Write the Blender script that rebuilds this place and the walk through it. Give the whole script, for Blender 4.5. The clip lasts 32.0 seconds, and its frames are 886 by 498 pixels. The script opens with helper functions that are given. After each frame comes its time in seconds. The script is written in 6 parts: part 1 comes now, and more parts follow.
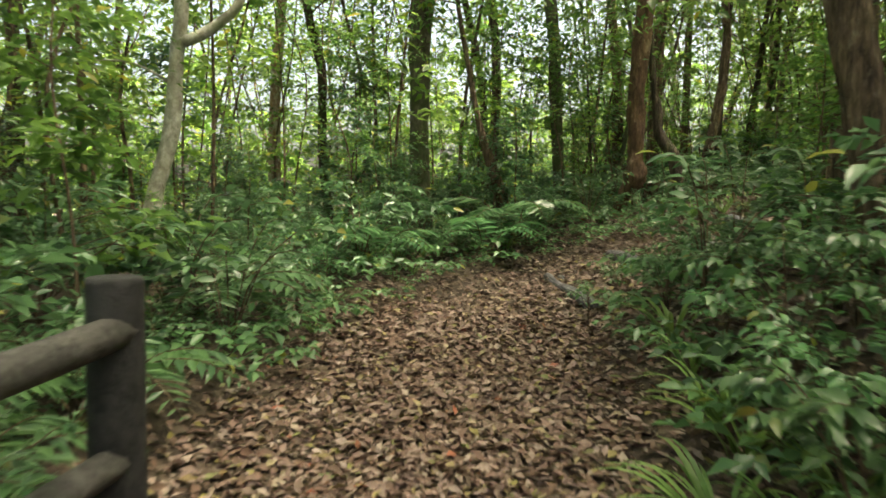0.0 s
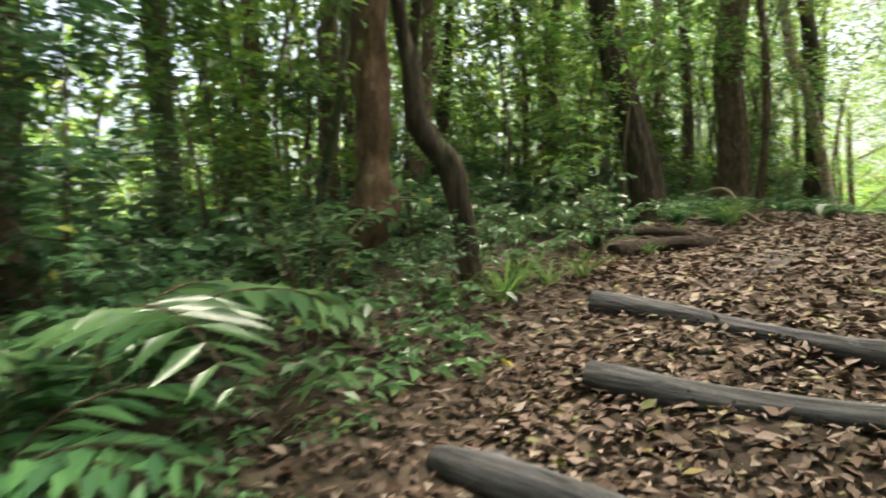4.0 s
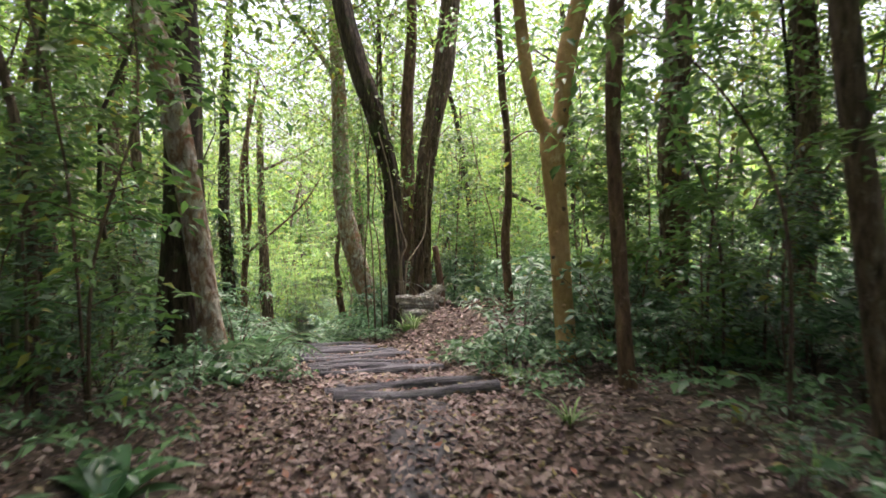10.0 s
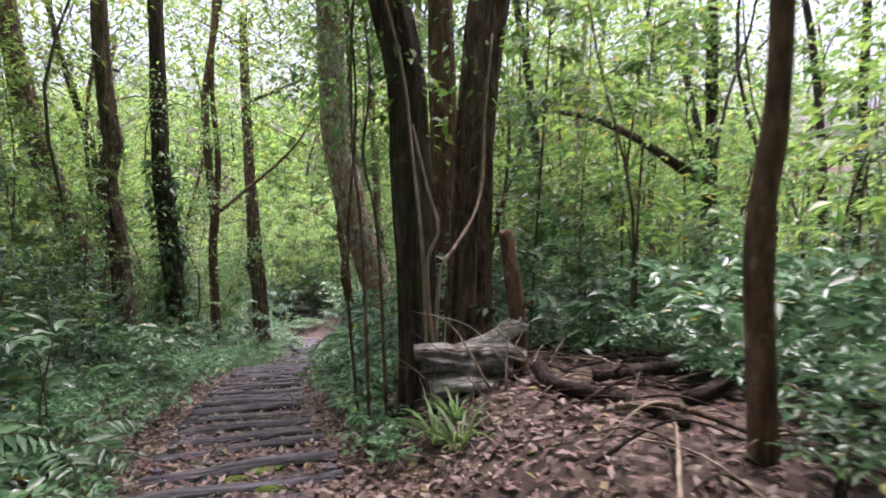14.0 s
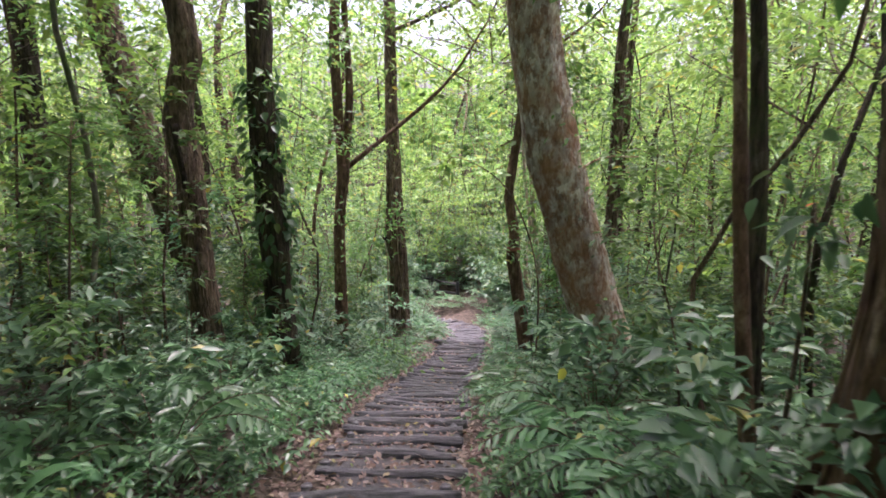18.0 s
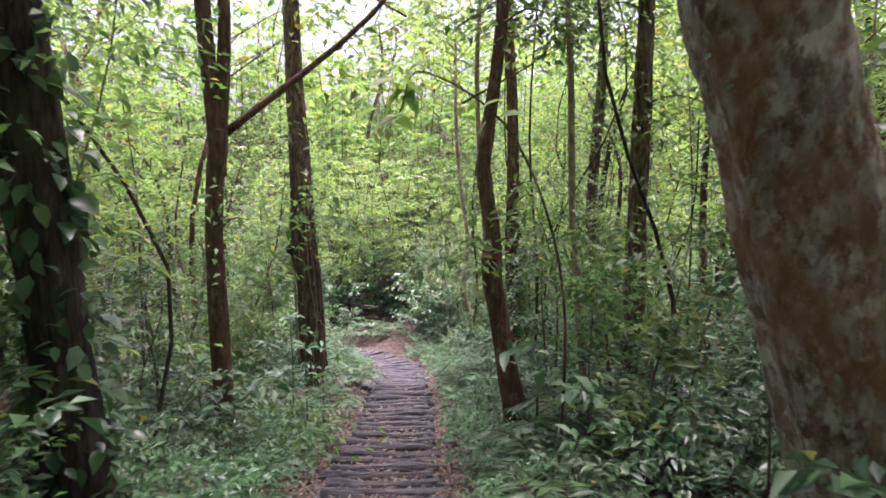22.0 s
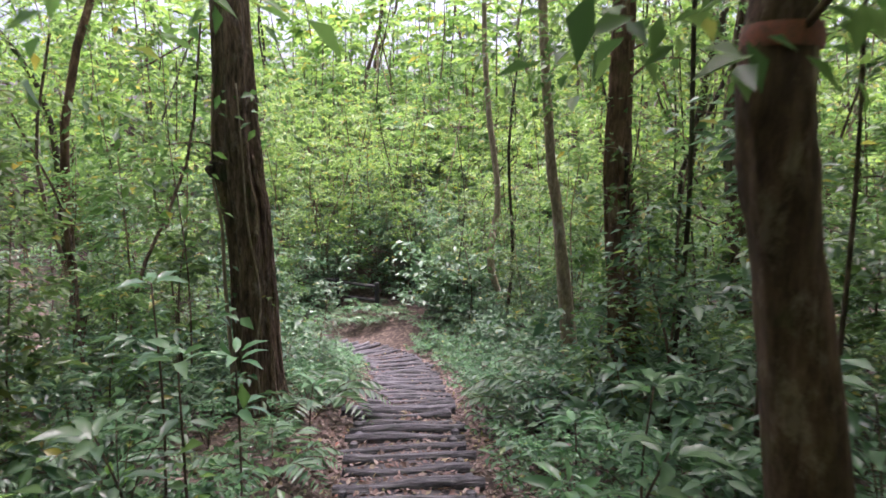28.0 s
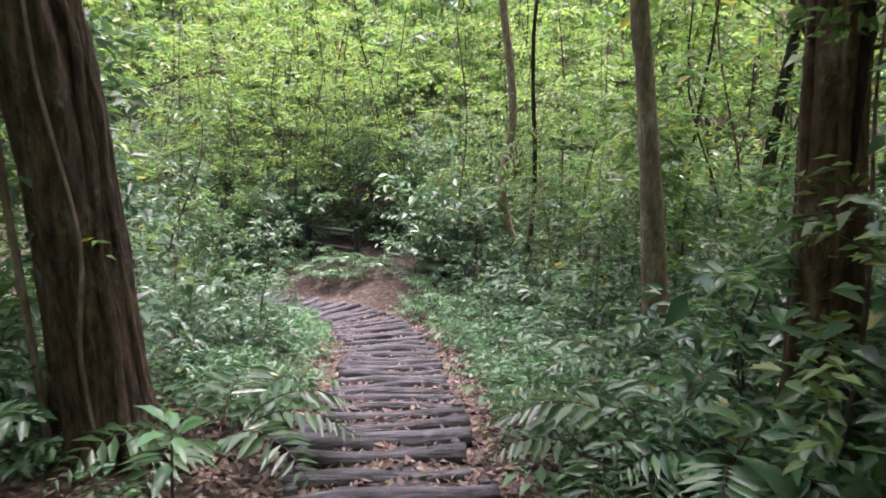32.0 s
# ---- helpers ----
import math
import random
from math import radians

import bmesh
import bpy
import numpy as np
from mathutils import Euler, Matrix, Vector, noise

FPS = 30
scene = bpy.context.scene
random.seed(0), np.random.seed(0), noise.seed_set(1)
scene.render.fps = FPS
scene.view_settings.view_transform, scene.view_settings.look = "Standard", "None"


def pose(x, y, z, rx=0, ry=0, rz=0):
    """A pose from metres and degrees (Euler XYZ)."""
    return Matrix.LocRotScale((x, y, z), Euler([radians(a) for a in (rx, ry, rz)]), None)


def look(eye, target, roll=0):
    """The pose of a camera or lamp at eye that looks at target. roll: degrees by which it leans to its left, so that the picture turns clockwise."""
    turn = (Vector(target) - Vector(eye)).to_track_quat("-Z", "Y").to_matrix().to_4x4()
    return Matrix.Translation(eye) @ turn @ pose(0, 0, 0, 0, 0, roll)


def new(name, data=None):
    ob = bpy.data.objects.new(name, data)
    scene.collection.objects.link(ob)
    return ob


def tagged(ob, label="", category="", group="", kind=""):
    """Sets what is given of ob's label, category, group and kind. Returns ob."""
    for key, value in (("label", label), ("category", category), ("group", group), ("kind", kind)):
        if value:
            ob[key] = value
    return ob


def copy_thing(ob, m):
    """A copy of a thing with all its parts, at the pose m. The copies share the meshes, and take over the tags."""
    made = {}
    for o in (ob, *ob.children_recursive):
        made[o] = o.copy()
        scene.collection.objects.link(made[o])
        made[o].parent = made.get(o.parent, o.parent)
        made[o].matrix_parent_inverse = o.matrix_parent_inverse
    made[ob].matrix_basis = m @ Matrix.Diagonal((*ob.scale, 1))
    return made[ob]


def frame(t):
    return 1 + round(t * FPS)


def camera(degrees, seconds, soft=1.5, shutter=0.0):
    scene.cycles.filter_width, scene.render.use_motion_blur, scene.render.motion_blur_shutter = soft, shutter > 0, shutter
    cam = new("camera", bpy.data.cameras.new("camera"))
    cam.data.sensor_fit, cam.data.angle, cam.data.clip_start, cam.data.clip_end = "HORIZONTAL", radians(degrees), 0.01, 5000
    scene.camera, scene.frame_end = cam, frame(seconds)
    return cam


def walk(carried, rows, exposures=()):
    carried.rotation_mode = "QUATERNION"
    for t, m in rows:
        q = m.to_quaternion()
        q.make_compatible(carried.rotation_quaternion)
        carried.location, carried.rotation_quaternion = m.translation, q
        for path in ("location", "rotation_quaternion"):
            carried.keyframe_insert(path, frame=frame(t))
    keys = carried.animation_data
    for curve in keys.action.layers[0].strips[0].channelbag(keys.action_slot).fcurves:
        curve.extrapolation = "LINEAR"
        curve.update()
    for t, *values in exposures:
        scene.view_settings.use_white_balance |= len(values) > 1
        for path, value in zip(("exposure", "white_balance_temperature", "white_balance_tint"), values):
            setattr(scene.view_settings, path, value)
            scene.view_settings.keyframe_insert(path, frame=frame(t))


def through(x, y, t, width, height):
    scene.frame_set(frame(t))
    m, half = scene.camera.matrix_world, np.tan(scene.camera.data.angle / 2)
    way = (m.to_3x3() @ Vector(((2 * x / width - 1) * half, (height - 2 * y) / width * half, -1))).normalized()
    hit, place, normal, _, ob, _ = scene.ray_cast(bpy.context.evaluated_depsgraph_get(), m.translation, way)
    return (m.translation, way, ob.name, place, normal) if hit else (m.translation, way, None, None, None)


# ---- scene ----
cam = camera(68.7, 32.0, soft=1.65, shutter=0.5)
PATH = [
    (0, (6.044, -4.990, 0.256), (4.102, -4.531, 0.115), 1.0),
    (0.5, (5.429, -4.776, 0.241), (3.481, -4.338, 0.123), 0.9),
    (1, (4.792, -4.595, 0.219), (2.840, -4.172, 0.116), 0.8),
    (1.5, (4.086, -4.472, 0.213), (2.140, -4.019, 0.121), 0.7),
    (2, (3.372, -4.325, 0.277), (1.423, -3.882, 0.198), 0.3),
    (2.5, (2.708, -4.137, 0.338), (0.811, -3.505, 0.270), 0.3),
    (3, (2.042, -3.919, 0.371), (0.215, -3.105, 0.346), 0.3),
    (3.5, (1.463, -3.601, 0.367), (-0.112, -2.367, 0.377), 0.4),
    (4, (0.966, -3.199, 0.406), (-0.323, -1.670, 0.421), -0.9),
    (4.5, (0.664, -2.739, 0.448), (-0.386, -1.037, 0.479), -2.6),
    (5.5, (0.2, -1.5, 0.86), (-0.3, 0.436, 0.86), -1.2),
    (6.5, (-0.154, -0.046, 1.272), (-0.131, 1.953, 1.205), -0.4),
    (7, (-0.229, 0.743, 1.446), (-0.108, 2.736, 1.333), -0.2),
    (7.5, (-0.287, 1.461, 1.779), (-0.165, 3.454, 1.654), 0.2),
    (8, (-0.306, 2.139, 1.823), (-0.184, 4.131, 1.703), 0.1),
    (8.5, (-0.213, 2.879, 1.91), (-0.096, 4.873, 1.798), 0.0),
    (9, (-0.17, 3.603, 1.98), (-0.052, 5.597, 1.878), 0.0),
    (9.5, (-0.081, 4.335, 2.049), (0.173, 6.317, 1.97), -0.2),
    (10, (-0.1, 5.131, 2.12), (0.162, 7.113, 2.044), -0.2),
    (10.5, (-0.018, 5.884, 2.163), (0.242, 7.865, 2.089), -0.4),
    (11, (0.02, 6.669, 2.243), (0.282, 8.65, 2.177), -0.3),
    (11.5, (0.163, 7.381, 2.266), (0.415, 9.364, 2.205), -0.2),
    (12, (0.242, 8.115, 2.345), (0.485, 10.099, 2.303), -0.2),
    (12.5, (0.347, 8.816, 2.34), (0.564, 10.804, 2.317), 0.0),
    (13, (0.366, 9.597, 2.369), (0.566, 11.587, 2.338), 0.1),
    (13.5, (0.356, 10.327, 2.238), (0.541, 12.318, 2.181), 0.2),
    (14, (0.332, 11.02, 2.168), (0.497, 13.0, 1.934), -0.1),
    (14.5, (0.315, 11.645, 2.098), (0.095, 13.617, 1.846), 0.1),
    (15, (0.297, 12.241, 2.053), (0.054, 14.207, 1.778), -0.1),
    (15.5, (0.151, 12.843, 1.965), (-0.097, 14.802, 1.651), -0.4),
    (17.5, (-0.292, 14.689, 1.844), (-0.549, 16.644, 1.509), 0.3),
    (18, (-0.423, 15.193, 1.776), (-0.684, 17.147, 1.441), 0.5),
    (18.5, (-0.569, 15.672, 1.709), (-0.832, 17.627, 1.376), 0.3),
    (19, (-0.706, 16.086, 1.646), (-0.97, 18.042, 1.324), 0.2),
    (19.5, (-0.808, 16.512, 1.518), (-1.014, 18.476, 1.203), 0.2),
    (20, (-0.937, 16.984, 1.445), (-1.141, 18.948, 1.13), 0.1),
    (20.5, (-1.019, 17.432, 1.355), (-1.167, 19.404, 1.056), -0.1),
    (21, (-1.156, 17.955, 1.247), (-1.278, 19.931, 0.959), 0.0),
    (21.5, (-1.189, 18.362, 1.141), (-1.214, 20.343, 0.862), 0.1),
    (22, (-1.227, 18.835, 1.042), (-1.209, 20.816, 0.767), 0.0),
    (22.5, (-1.233, 19.193, 0.975), (-1.184, 21.175, 0.712), 0.0),
    (23, (-1.241, 19.611, 0.876), (-1.141, 21.591, 0.609), -0.0),
    (23.5, (-1.252, 20.036, 0.801), (-1.155, 22.015, 0.534), 0.2),
    (24, (-1.335, 20.471, 0.697), (-1.231, 22.451, 0.436), 0.1),
    (24.5, (-1.436, 20.817, 0.585), (-1.336, 22.797, 0.326), 0.1),
    (25, (-1.504, 21.217, 0.512), (-1.403, 23.197, 0.246), -0.0),
    (25.5, (-1.495, 21.571, 0.423), (-1.405, 23.552, 0.159), -0.0),
    (26, (-1.541, 21.994, 0.319), (-1.457, 23.973, 0.045), -0.1),
    (26.5, (-1.525, 22.336, 0.203), (-1.486, 24.313, -0.093), -0.2),
    (28.5, (-1.691, 24.028, -0.348), (-1.666, 26.0, -0.684), 0.5),
    (29, (-1.746, 24.409, -0.421), (-1.71, 26.368, -0.822), 0.5),
    (29.5, (-1.749, 24.802, -0.561), (-1.705, 26.755, -0.99), 0.4),
    (30, (-1.688, 25.218, -0.655), (-1.637, 27.165, -1.113), 0.3),
    (30.5, (-1.665, 25.607, -0.766), (-1.619, 27.554, -1.224), 0.2),
    (31, (-1.691, 26.006, -0.862), (-1.642, 27.952, -1.325), 0.3),
    (31.5, (-1.702, 26.339, -0.93), (-1.652, 28.284, -1.393), 0.4),
    (32, (-1.686, 26.704, -1.018), (-1.634, 28.648, -1.487), 0.4),
]
walk(cam, [(t, look(eye, target, roll)) for t, eye, target, roll in PATH], [(0, 2.25, 7700, 1), (2.5, 2.45, 7700, 1), (4.5, 2.3, 6600, 6), (6.5, 1.95, 6300, 12), (8, 2.35, 6250, 22), (9, 2.35, 6250, 26), (11, 2.15, 6100, 26), (12, 2.02, 6000, 27), (13, 1.8, 5800, 23), (14, 2.02, 5800, 32), (15, 2.25, 5850, 32), (18, 2.2, 5900, 31), (20, 2.1, 5850, 33), (22, 2.15, 5900, 37), (25, 1.93, 5850, 32), (32, 1.87, 5900, 30)])

# ---- light: bright overcast sky above a closed canopy ----
world = bpy.data.worlds.new("overcast_sky")
scene.world = world
world.use_nodes = True
wn = world.node_tree.nodes
sky = wn.new("ShaderNodeTexSky")
sky.sky_type = "NISHITA"
sky.sun_disc = False
sky.sun_elevation = radians(76)
sky.sun_rotation = radians(20)
sky.air_density, sky.dust_density, sky.ozone_density = 0.8, 9.0, 0.3
wn["Background"].inputs["Strength"].default_value = 0.15
world.node_tree.links.new(sky.outputs["Color"], wn["Background"].inputs["Color"])
sun_data = bpy.data.lights.new("sun", "SUN")
sun_data.energy, sun_data.angle, sun_data.color = 1.5, radians(25), (1.0, 0.96, 0.88)
sun = new("sun", sun_data)
sun.matrix_world = look((0, 0, 60), (-0.09 * 60, -0.23 * 60, 0))

# ---- materials ----


def nodes_of(name):
    m = bpy.data.materials.new(name)
    m.use_nodes = True
    nt = m.node_tree
    return m, nt.nodes, nt.links, nt.nodes["Principled BSDF"]


def ramp(nd, stops):
    r = nd.new("ShaderNodeValToRGB")
    els = r.color_ramp.elements
    while len(els) < len(stops):
        els.new(0.5)
    for e, (p, c) in zip(els, stops):
        e.position, e.color = p, (*c, 1)
    return r


def noise_tex(nd, lk, vec, scale, detail=4.0, rough=0.6):
    n = nd.new("ShaderNodeTexNoise")
    n.inputs["Scale"].default_value = scale
    n.inputs["Detail"].default_value = detail
    n.inputs["Roughness"].default_value = rough
    lk.new(vec, n.inputs["Vector"])
    return n


def mixed(nd, lk, fac, a, b):
    m = nd.new("ShaderNodeMix")
    m.data_type = "RGBA"
    for sock, v in ((m.inputs[0], fac), (m.inputs[6], a), (m.inputs[7], b)):
        if isinstance(v, (tuple, float, int)):
            sock.default_value = (*v, 1) if isinstance(v, tuple) else v
        else:
            lk.new(v, sock)
    return m.outputs[2]


def coords(nd, lk, stretch=(1, 1, 1)):
    tc, mp = nd.new("ShaderNodeTexCoord"), nd.new("ShaderNodeMapping")
    mp.inputs["Scale"].default_value = stretch
    lk.new(tc.outputs["Object"], mp.inputs["Vector"])
    return mp.outputs["Vector"]


def bark(name, dark, light, patch, patch_at=0.62, moss=(0.06, 0.09, 0.03), moss_at=0.72, ridge=26.0, stretch=0.16, bump=0.9, streak=0.55, lying=False, patch_scale=5.5, flakes=0.35):
    """Bark: upright fissures, paler lichen patches and thin moss."""
    m, nd, lk, bs = nodes_of(name)
    v = coords(nd, lk, (stretch, 1, 1) if lying else (1, 1, stretch))
    even = coords(nd, lk)
    fine = noise_tex(nd, lk, v, ridge, 8, 0.75)
    base = ramp(nd, [(0.36, dark), (0.62, light)])
    lk.new(fine.outputs["Fac"], base.inputs["Fac"])
    big = noise_tex(nd, lk, coords(nd, lk, (1, 1, 0.55)), patch_scale, 9, 0.74)
    pr = ramp(nd, [(patch_at - 0.05, (0, 0, 0)), (patch_at + 0.04, (1, 1, 1))])
    lk.new(big.outputs["Fac"], pr.inputs["Fac"])
    col = mixed(nd, lk, pr.outputs["Color"], base.outputs["Color"], patch)
    wide = noise_tex(nd, lk, v, ridge * 0.42, 5, 0.65)
    wr = ramp(nd, [(0.38, (0, 0, 0)), (0.6, (streak, streak, streak))])
    lk.new(wide.outputs["Fac"], wr.inputs["Fac"])
    dim = tuple(0.55 * a for a in dark)
    inv = nd.new("ShaderNodeMath")
    inv.operation = "SUBTRACT"
    inv.inputs[0].default_value = streak
    lk.new(wr.outputs["Color"], inv.inputs[1])
    col = mixed(nd, lk, inv.outputs[0], col, dim)
    fl = nd.new("ShaderNodeTexVoronoi")
    fl.inputs["Scale"].default_value = ridge * 1.7
    lk.new(v, fl.inputs["Vector"])
    fs, fm = nd.new("ShaderNodeSeparateColor"), nd.new("ShaderNodeMath")
    fm.operation = "MULTIPLY"
    fm.inputs[1].default_value = flakes
    lk.new(fl.outputs["Color"], fs.inputs["Color"])
    lk.new(fs.outputs["Red"], fm.inputs[0])
    col = mixed(nd, lk, fm.outputs[0], col, dim)
    mo = noise_tex(nd, lk, even, 2.3, 4, 0.6)
    mr = ramp(nd, [(moss_at - 0.12, (0, 0, 0)), (moss_at + 0.08, (0.85, 0.85, 0.85))])
    lk.new(mo.outputs["Fac"], mr.inputs["Fac"])
    col = mixed(nd, lk, mr.outputs["Color"], col, moss)
    lk.new(col, bs.inputs["Base Color"])
    bs.inputs["Roughness"].default_value = 0.85
    bs.inputs["Specular IOR Level"].default_value = 0.25
    vo = nd.new("ShaderNodeTexVoronoi")
    vo.inputs["Scale"].default_value = ridge * 0.9
    vo.feature = "DISTANCE_TO_EDGE"
    lk.new(v, vo.inputs["Vector"])
    add = nd.new("ShaderNodeMath")
    add.operation = "ADD"
    lk.new(fine.outputs["Fac"], add.inputs[0])
    lk.new(vo.outputs["Distance"], add.inputs[1])
    bp = nd.new("ShaderNodeBump")
    bp.inputs["Strength"].default_value = bump
    bp.inputs["Distance"].default_value = 0.045
    lk.new(add.outputs[0], bp.inputs["Height"])
    lk.new(bp.outputs["Normal"], bs.inputs["Normal"])
    return m


def foliage(name, dark, light, old=(0.22, 0.2, 0.03), old_at=0.95, gloss=0.38, through=0.35):
    """Leaves: colour varies from leaf to leaf and from plant to plant; some light passes through."""
    m, nd, lk, bs = nodes_of(name)
    geo, info = nd.new("ShaderNodeNewGeometry"), nd.new("ShaderNodeObjectInfo")
    r = ramp(nd, [(0.0, dark), (0.75, light), (old_at, light), (min(1.0, old_at + 0.03), old)])
    lk.new(geo.outputs["Random Per Island"], r.inputs["Fac"])
    hs = nd.new("ShaderNodeHueSaturation")
    mr = nd.new("ShaderNodeMapRange")
    mr.inputs["To Min"].default_value, mr.inputs["To Max"].default_value = 0.75, 1.3
    lk.new(info.outputs["Random"], mr.inputs["Value"])
    lk.new(mr.outputs["Result"], hs.inputs["Value"])
    tint = nd.new("ShaderNodeMapRange")
    tint.inputs["To Min"].default_value, tint.inputs["To Max"].default_value = 0.488, 0.515
    lk.new(info.outputs["Random"], tint.inputs["Value"])
    lk.new(tint.outputs["Result"], hs.inputs["Hue"])
    lk.new(r.outputs["Color"], hs.inputs["Color"])
    lk.new(hs.outputs["Color"], bs.inputs["Base Color"])
    bs.inputs["Roughness"].default_value = gloss
    bs.inputs["Specular IOR Level"].default_value = 0.5
    tr = nd.new("ShaderNodeBsdfTranslucent")
    bright = nd.new("ShaderNodeHueSaturation")
    bright.inputs["Value"].default_value = 1.9
    bright.inputs["Hue"].default_value = 0.492
    bright.inputs["Saturation"].default_value = 1.0
    lk.new(hs.outputs["Color"], bright.inputs["Color"])
    lk.new(bright.outputs["Color"], tr.inputs["Color"])
    mx = nd.new("ShaderNodeMixShader")
    mx.inputs["Fac"].default_value = through
    lk.new(bs.outputs["BSDF"], mx.inputs[1])
    lk.new(tr.outputs["BSDF"], mx.inputs[2])
    lk.new(mx.outputs["Shader"], nd["Material Output"].inputs["Surface"])
    return m


def plain(name, a, b, scale=14.0, rough=0.8, bump=0.3, stretch=(1, 1, 1), spec=0.3):
    m, nd, lk, bs = nodes_of(name)
    v = coords(nd, lk, stretch)
    n = noise_tex(nd, lk, v, scale, 6, 0.65)
    r = ramp(nd, [(0.3, a), (0.7, b)])
    lk.new(n.outputs["Fac"], r.inputs["Fac"])
    lk.new(r.outputs["Color"], bs.inputs["Base Color"])
    bs.inputs["Roughness"].default_value = rough
    bs.inputs["Specular IOR Level"].default_value = spec
    bp = nd.new("ShaderNodeBump")
    bp.inputs["Strength"].default_value, bp.inputs["Distance"].default_value = bump, 0.02
    lk.new(n.outputs["Fac"], bp.inputs["Height"])
    lk.new(bp.outputs["Normal"], bs.inputs["Normal"])
    return m


BROWN = bark("brown_fissured_bark", (0.035, 0.023, 0.017), (0.3, 0.205, 0.145), (0.36, 0.29, 0.22), 0.6, ridge=27, stretch=0.2, patch_scale=9)
OLIVE = bark("olive_mossy_bark", (0.05, 0.044, 0.032), (0.2, 0.18, 0.135), (0.27, 0.25, 0.2), 0.6, moss_at=0.55, ridge=18, stretch=0.4, bump=0.4, streak=0.35)
DARK = bark("dark_mossy_bark", (0.022, 0.017, 0.014), (0.155, 0.112, 0.084), (0.23, 0.19, 0.15), 0.64, moss_at=0.64)
GREY = bark("pale_grey_bark", (0.24, 0.22, 0.18), (0.54, 0.51, 0.45), (0.68, 0.66, 0.6), 0.6, ridge=14, stretch=0.7, bump=0.25, moss_at=0.66, streak=0.2)
SPOTTED = bark("spotted_lichen_bark", (0.15, 0.075, 0.045), (0.54, 0.38, 0.27), (0.74, 0.69, 0.6), 0.5, moss=(0.3, 0.15, 0.08), moss_at=0.6, ridge=19, stretch=0.5, bump=0.9, streak=0.35, patch_scale=14, flakes=0.6)
ORANGE = bark("smooth_orange_bark", (0.33, 0.19, 0.085), (0.6, 0.39, 0.19), (0.68, 0.52, 0.32), 0.62, ridge=9, stretch=0.6, bump=0.2, moss_at=0.8, streak=0.15)
RUST = bark("rust_red_bark", (0.06, 0.034, 0.022), (0.24, 0.145, 0.095), (0.34, 0.25, 0.17), 0.6, ridge=20, stretch=0.3, bump=0.4)
STUMP = bark("torn_stump_wood", (0.07, 0.038, 0.022), (0.34, 0.21, 0.13), (0.4, 0.28, 0.18), 0.6, moss=(0.16, 0.09, 0.05), ridge=30, stretch=0.08, bump=1.0)
VINE = bark("pale_vine_bark", (0.19, 0.14, 0.1), (0.44, 0.35, 0.26), (0.5, 0.44, 0.36), 0.6, moss=(0.24, 0.19, 0.12), ridge=30, stretch=0.4, bump=0.3)
WOOD = bark("grey_weathered_log", (0.035, 0.034, 0.039), (0.19, 0.184, 0.198), (0.25, 0.245, 0.26), 0.66, moss_at=0.8, ridge=34, stretch=0.12, bump=0.5, streak=0.3, lying=True)
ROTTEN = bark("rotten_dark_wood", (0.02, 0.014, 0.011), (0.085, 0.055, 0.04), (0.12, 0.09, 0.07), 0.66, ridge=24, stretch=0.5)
DEADWOOD = bark("bleached_dead_wood", (0.2, 0.15, 0.11), (0.78, 0.73, 0.66), (0.86, 0.83, 0.78), 0.52, moss=(0.5, 0.44, 0.34), moss_at=0.75, ridge=26, stretch=0.2, bump=1.3, streak=0.45, lying=True, patch_scale=12)
POSTMAT = plain("dark_cast_post", (0.006, 0.006, 0.007), (0.03, 0.03, 0.031), 24, 0.75, 0.5)
RAILMAT = plain("grey_brown_rail", (0.014, 0.0135, 0.013), (0.075, 0.073, 0.067), 26, 0.85, 0.6)
LEAF_CANOPY = foliage("canopy_leaf", (0.052, 0.11, 0.022), (0.15, 0.235, 0.045), through=0.5)
LEAF_MID = foliage("understorey_leaf", (0.036, 0.085, 0.022), (0.105, 0.185, 0.045), through=0.42)
LEAF_SHRUB = foliage("shrub_leaf", (0.028, 0.072, 0.033), (0.08, 0.155, 0.066), old_at=0.965, gloss=0.33, through=0.28)
LEAF_BROAD = foliage("broad_glossy_leaf", (0.034, 0.09, 0.038), (0.085, 0.175, 0.068), old_at=0.97, gloss=0.3, through=0.3)
LEAF_GRASS = foliage("grass_blade", (0.05, 0.11, 0.03), (0.13, 0.22, 0.06), gloss=0.45, through=0.3)
LEAF_YELLOW = foliage("yellowing_leaf", (0.3, 0.28, 0.03), (0.5, 0.45, 0.06), through=0.3)
LEAF_RED = foliage("dead_red_leaf", (0.28, 0.07, 0.02), (0.4, 0.12, 0.04), through=0.3)
PETAL = plain("white_petal", (0.7, 0.7, 0.66), (0.82, 0.82, 0.8), 40, 0.5, 0.1)
REDPAINT = plain("red_trail_paint", (0.16, 0.08, 0.055), (0.34, 0.1, 0.065), 45, 0.6, 0.1)


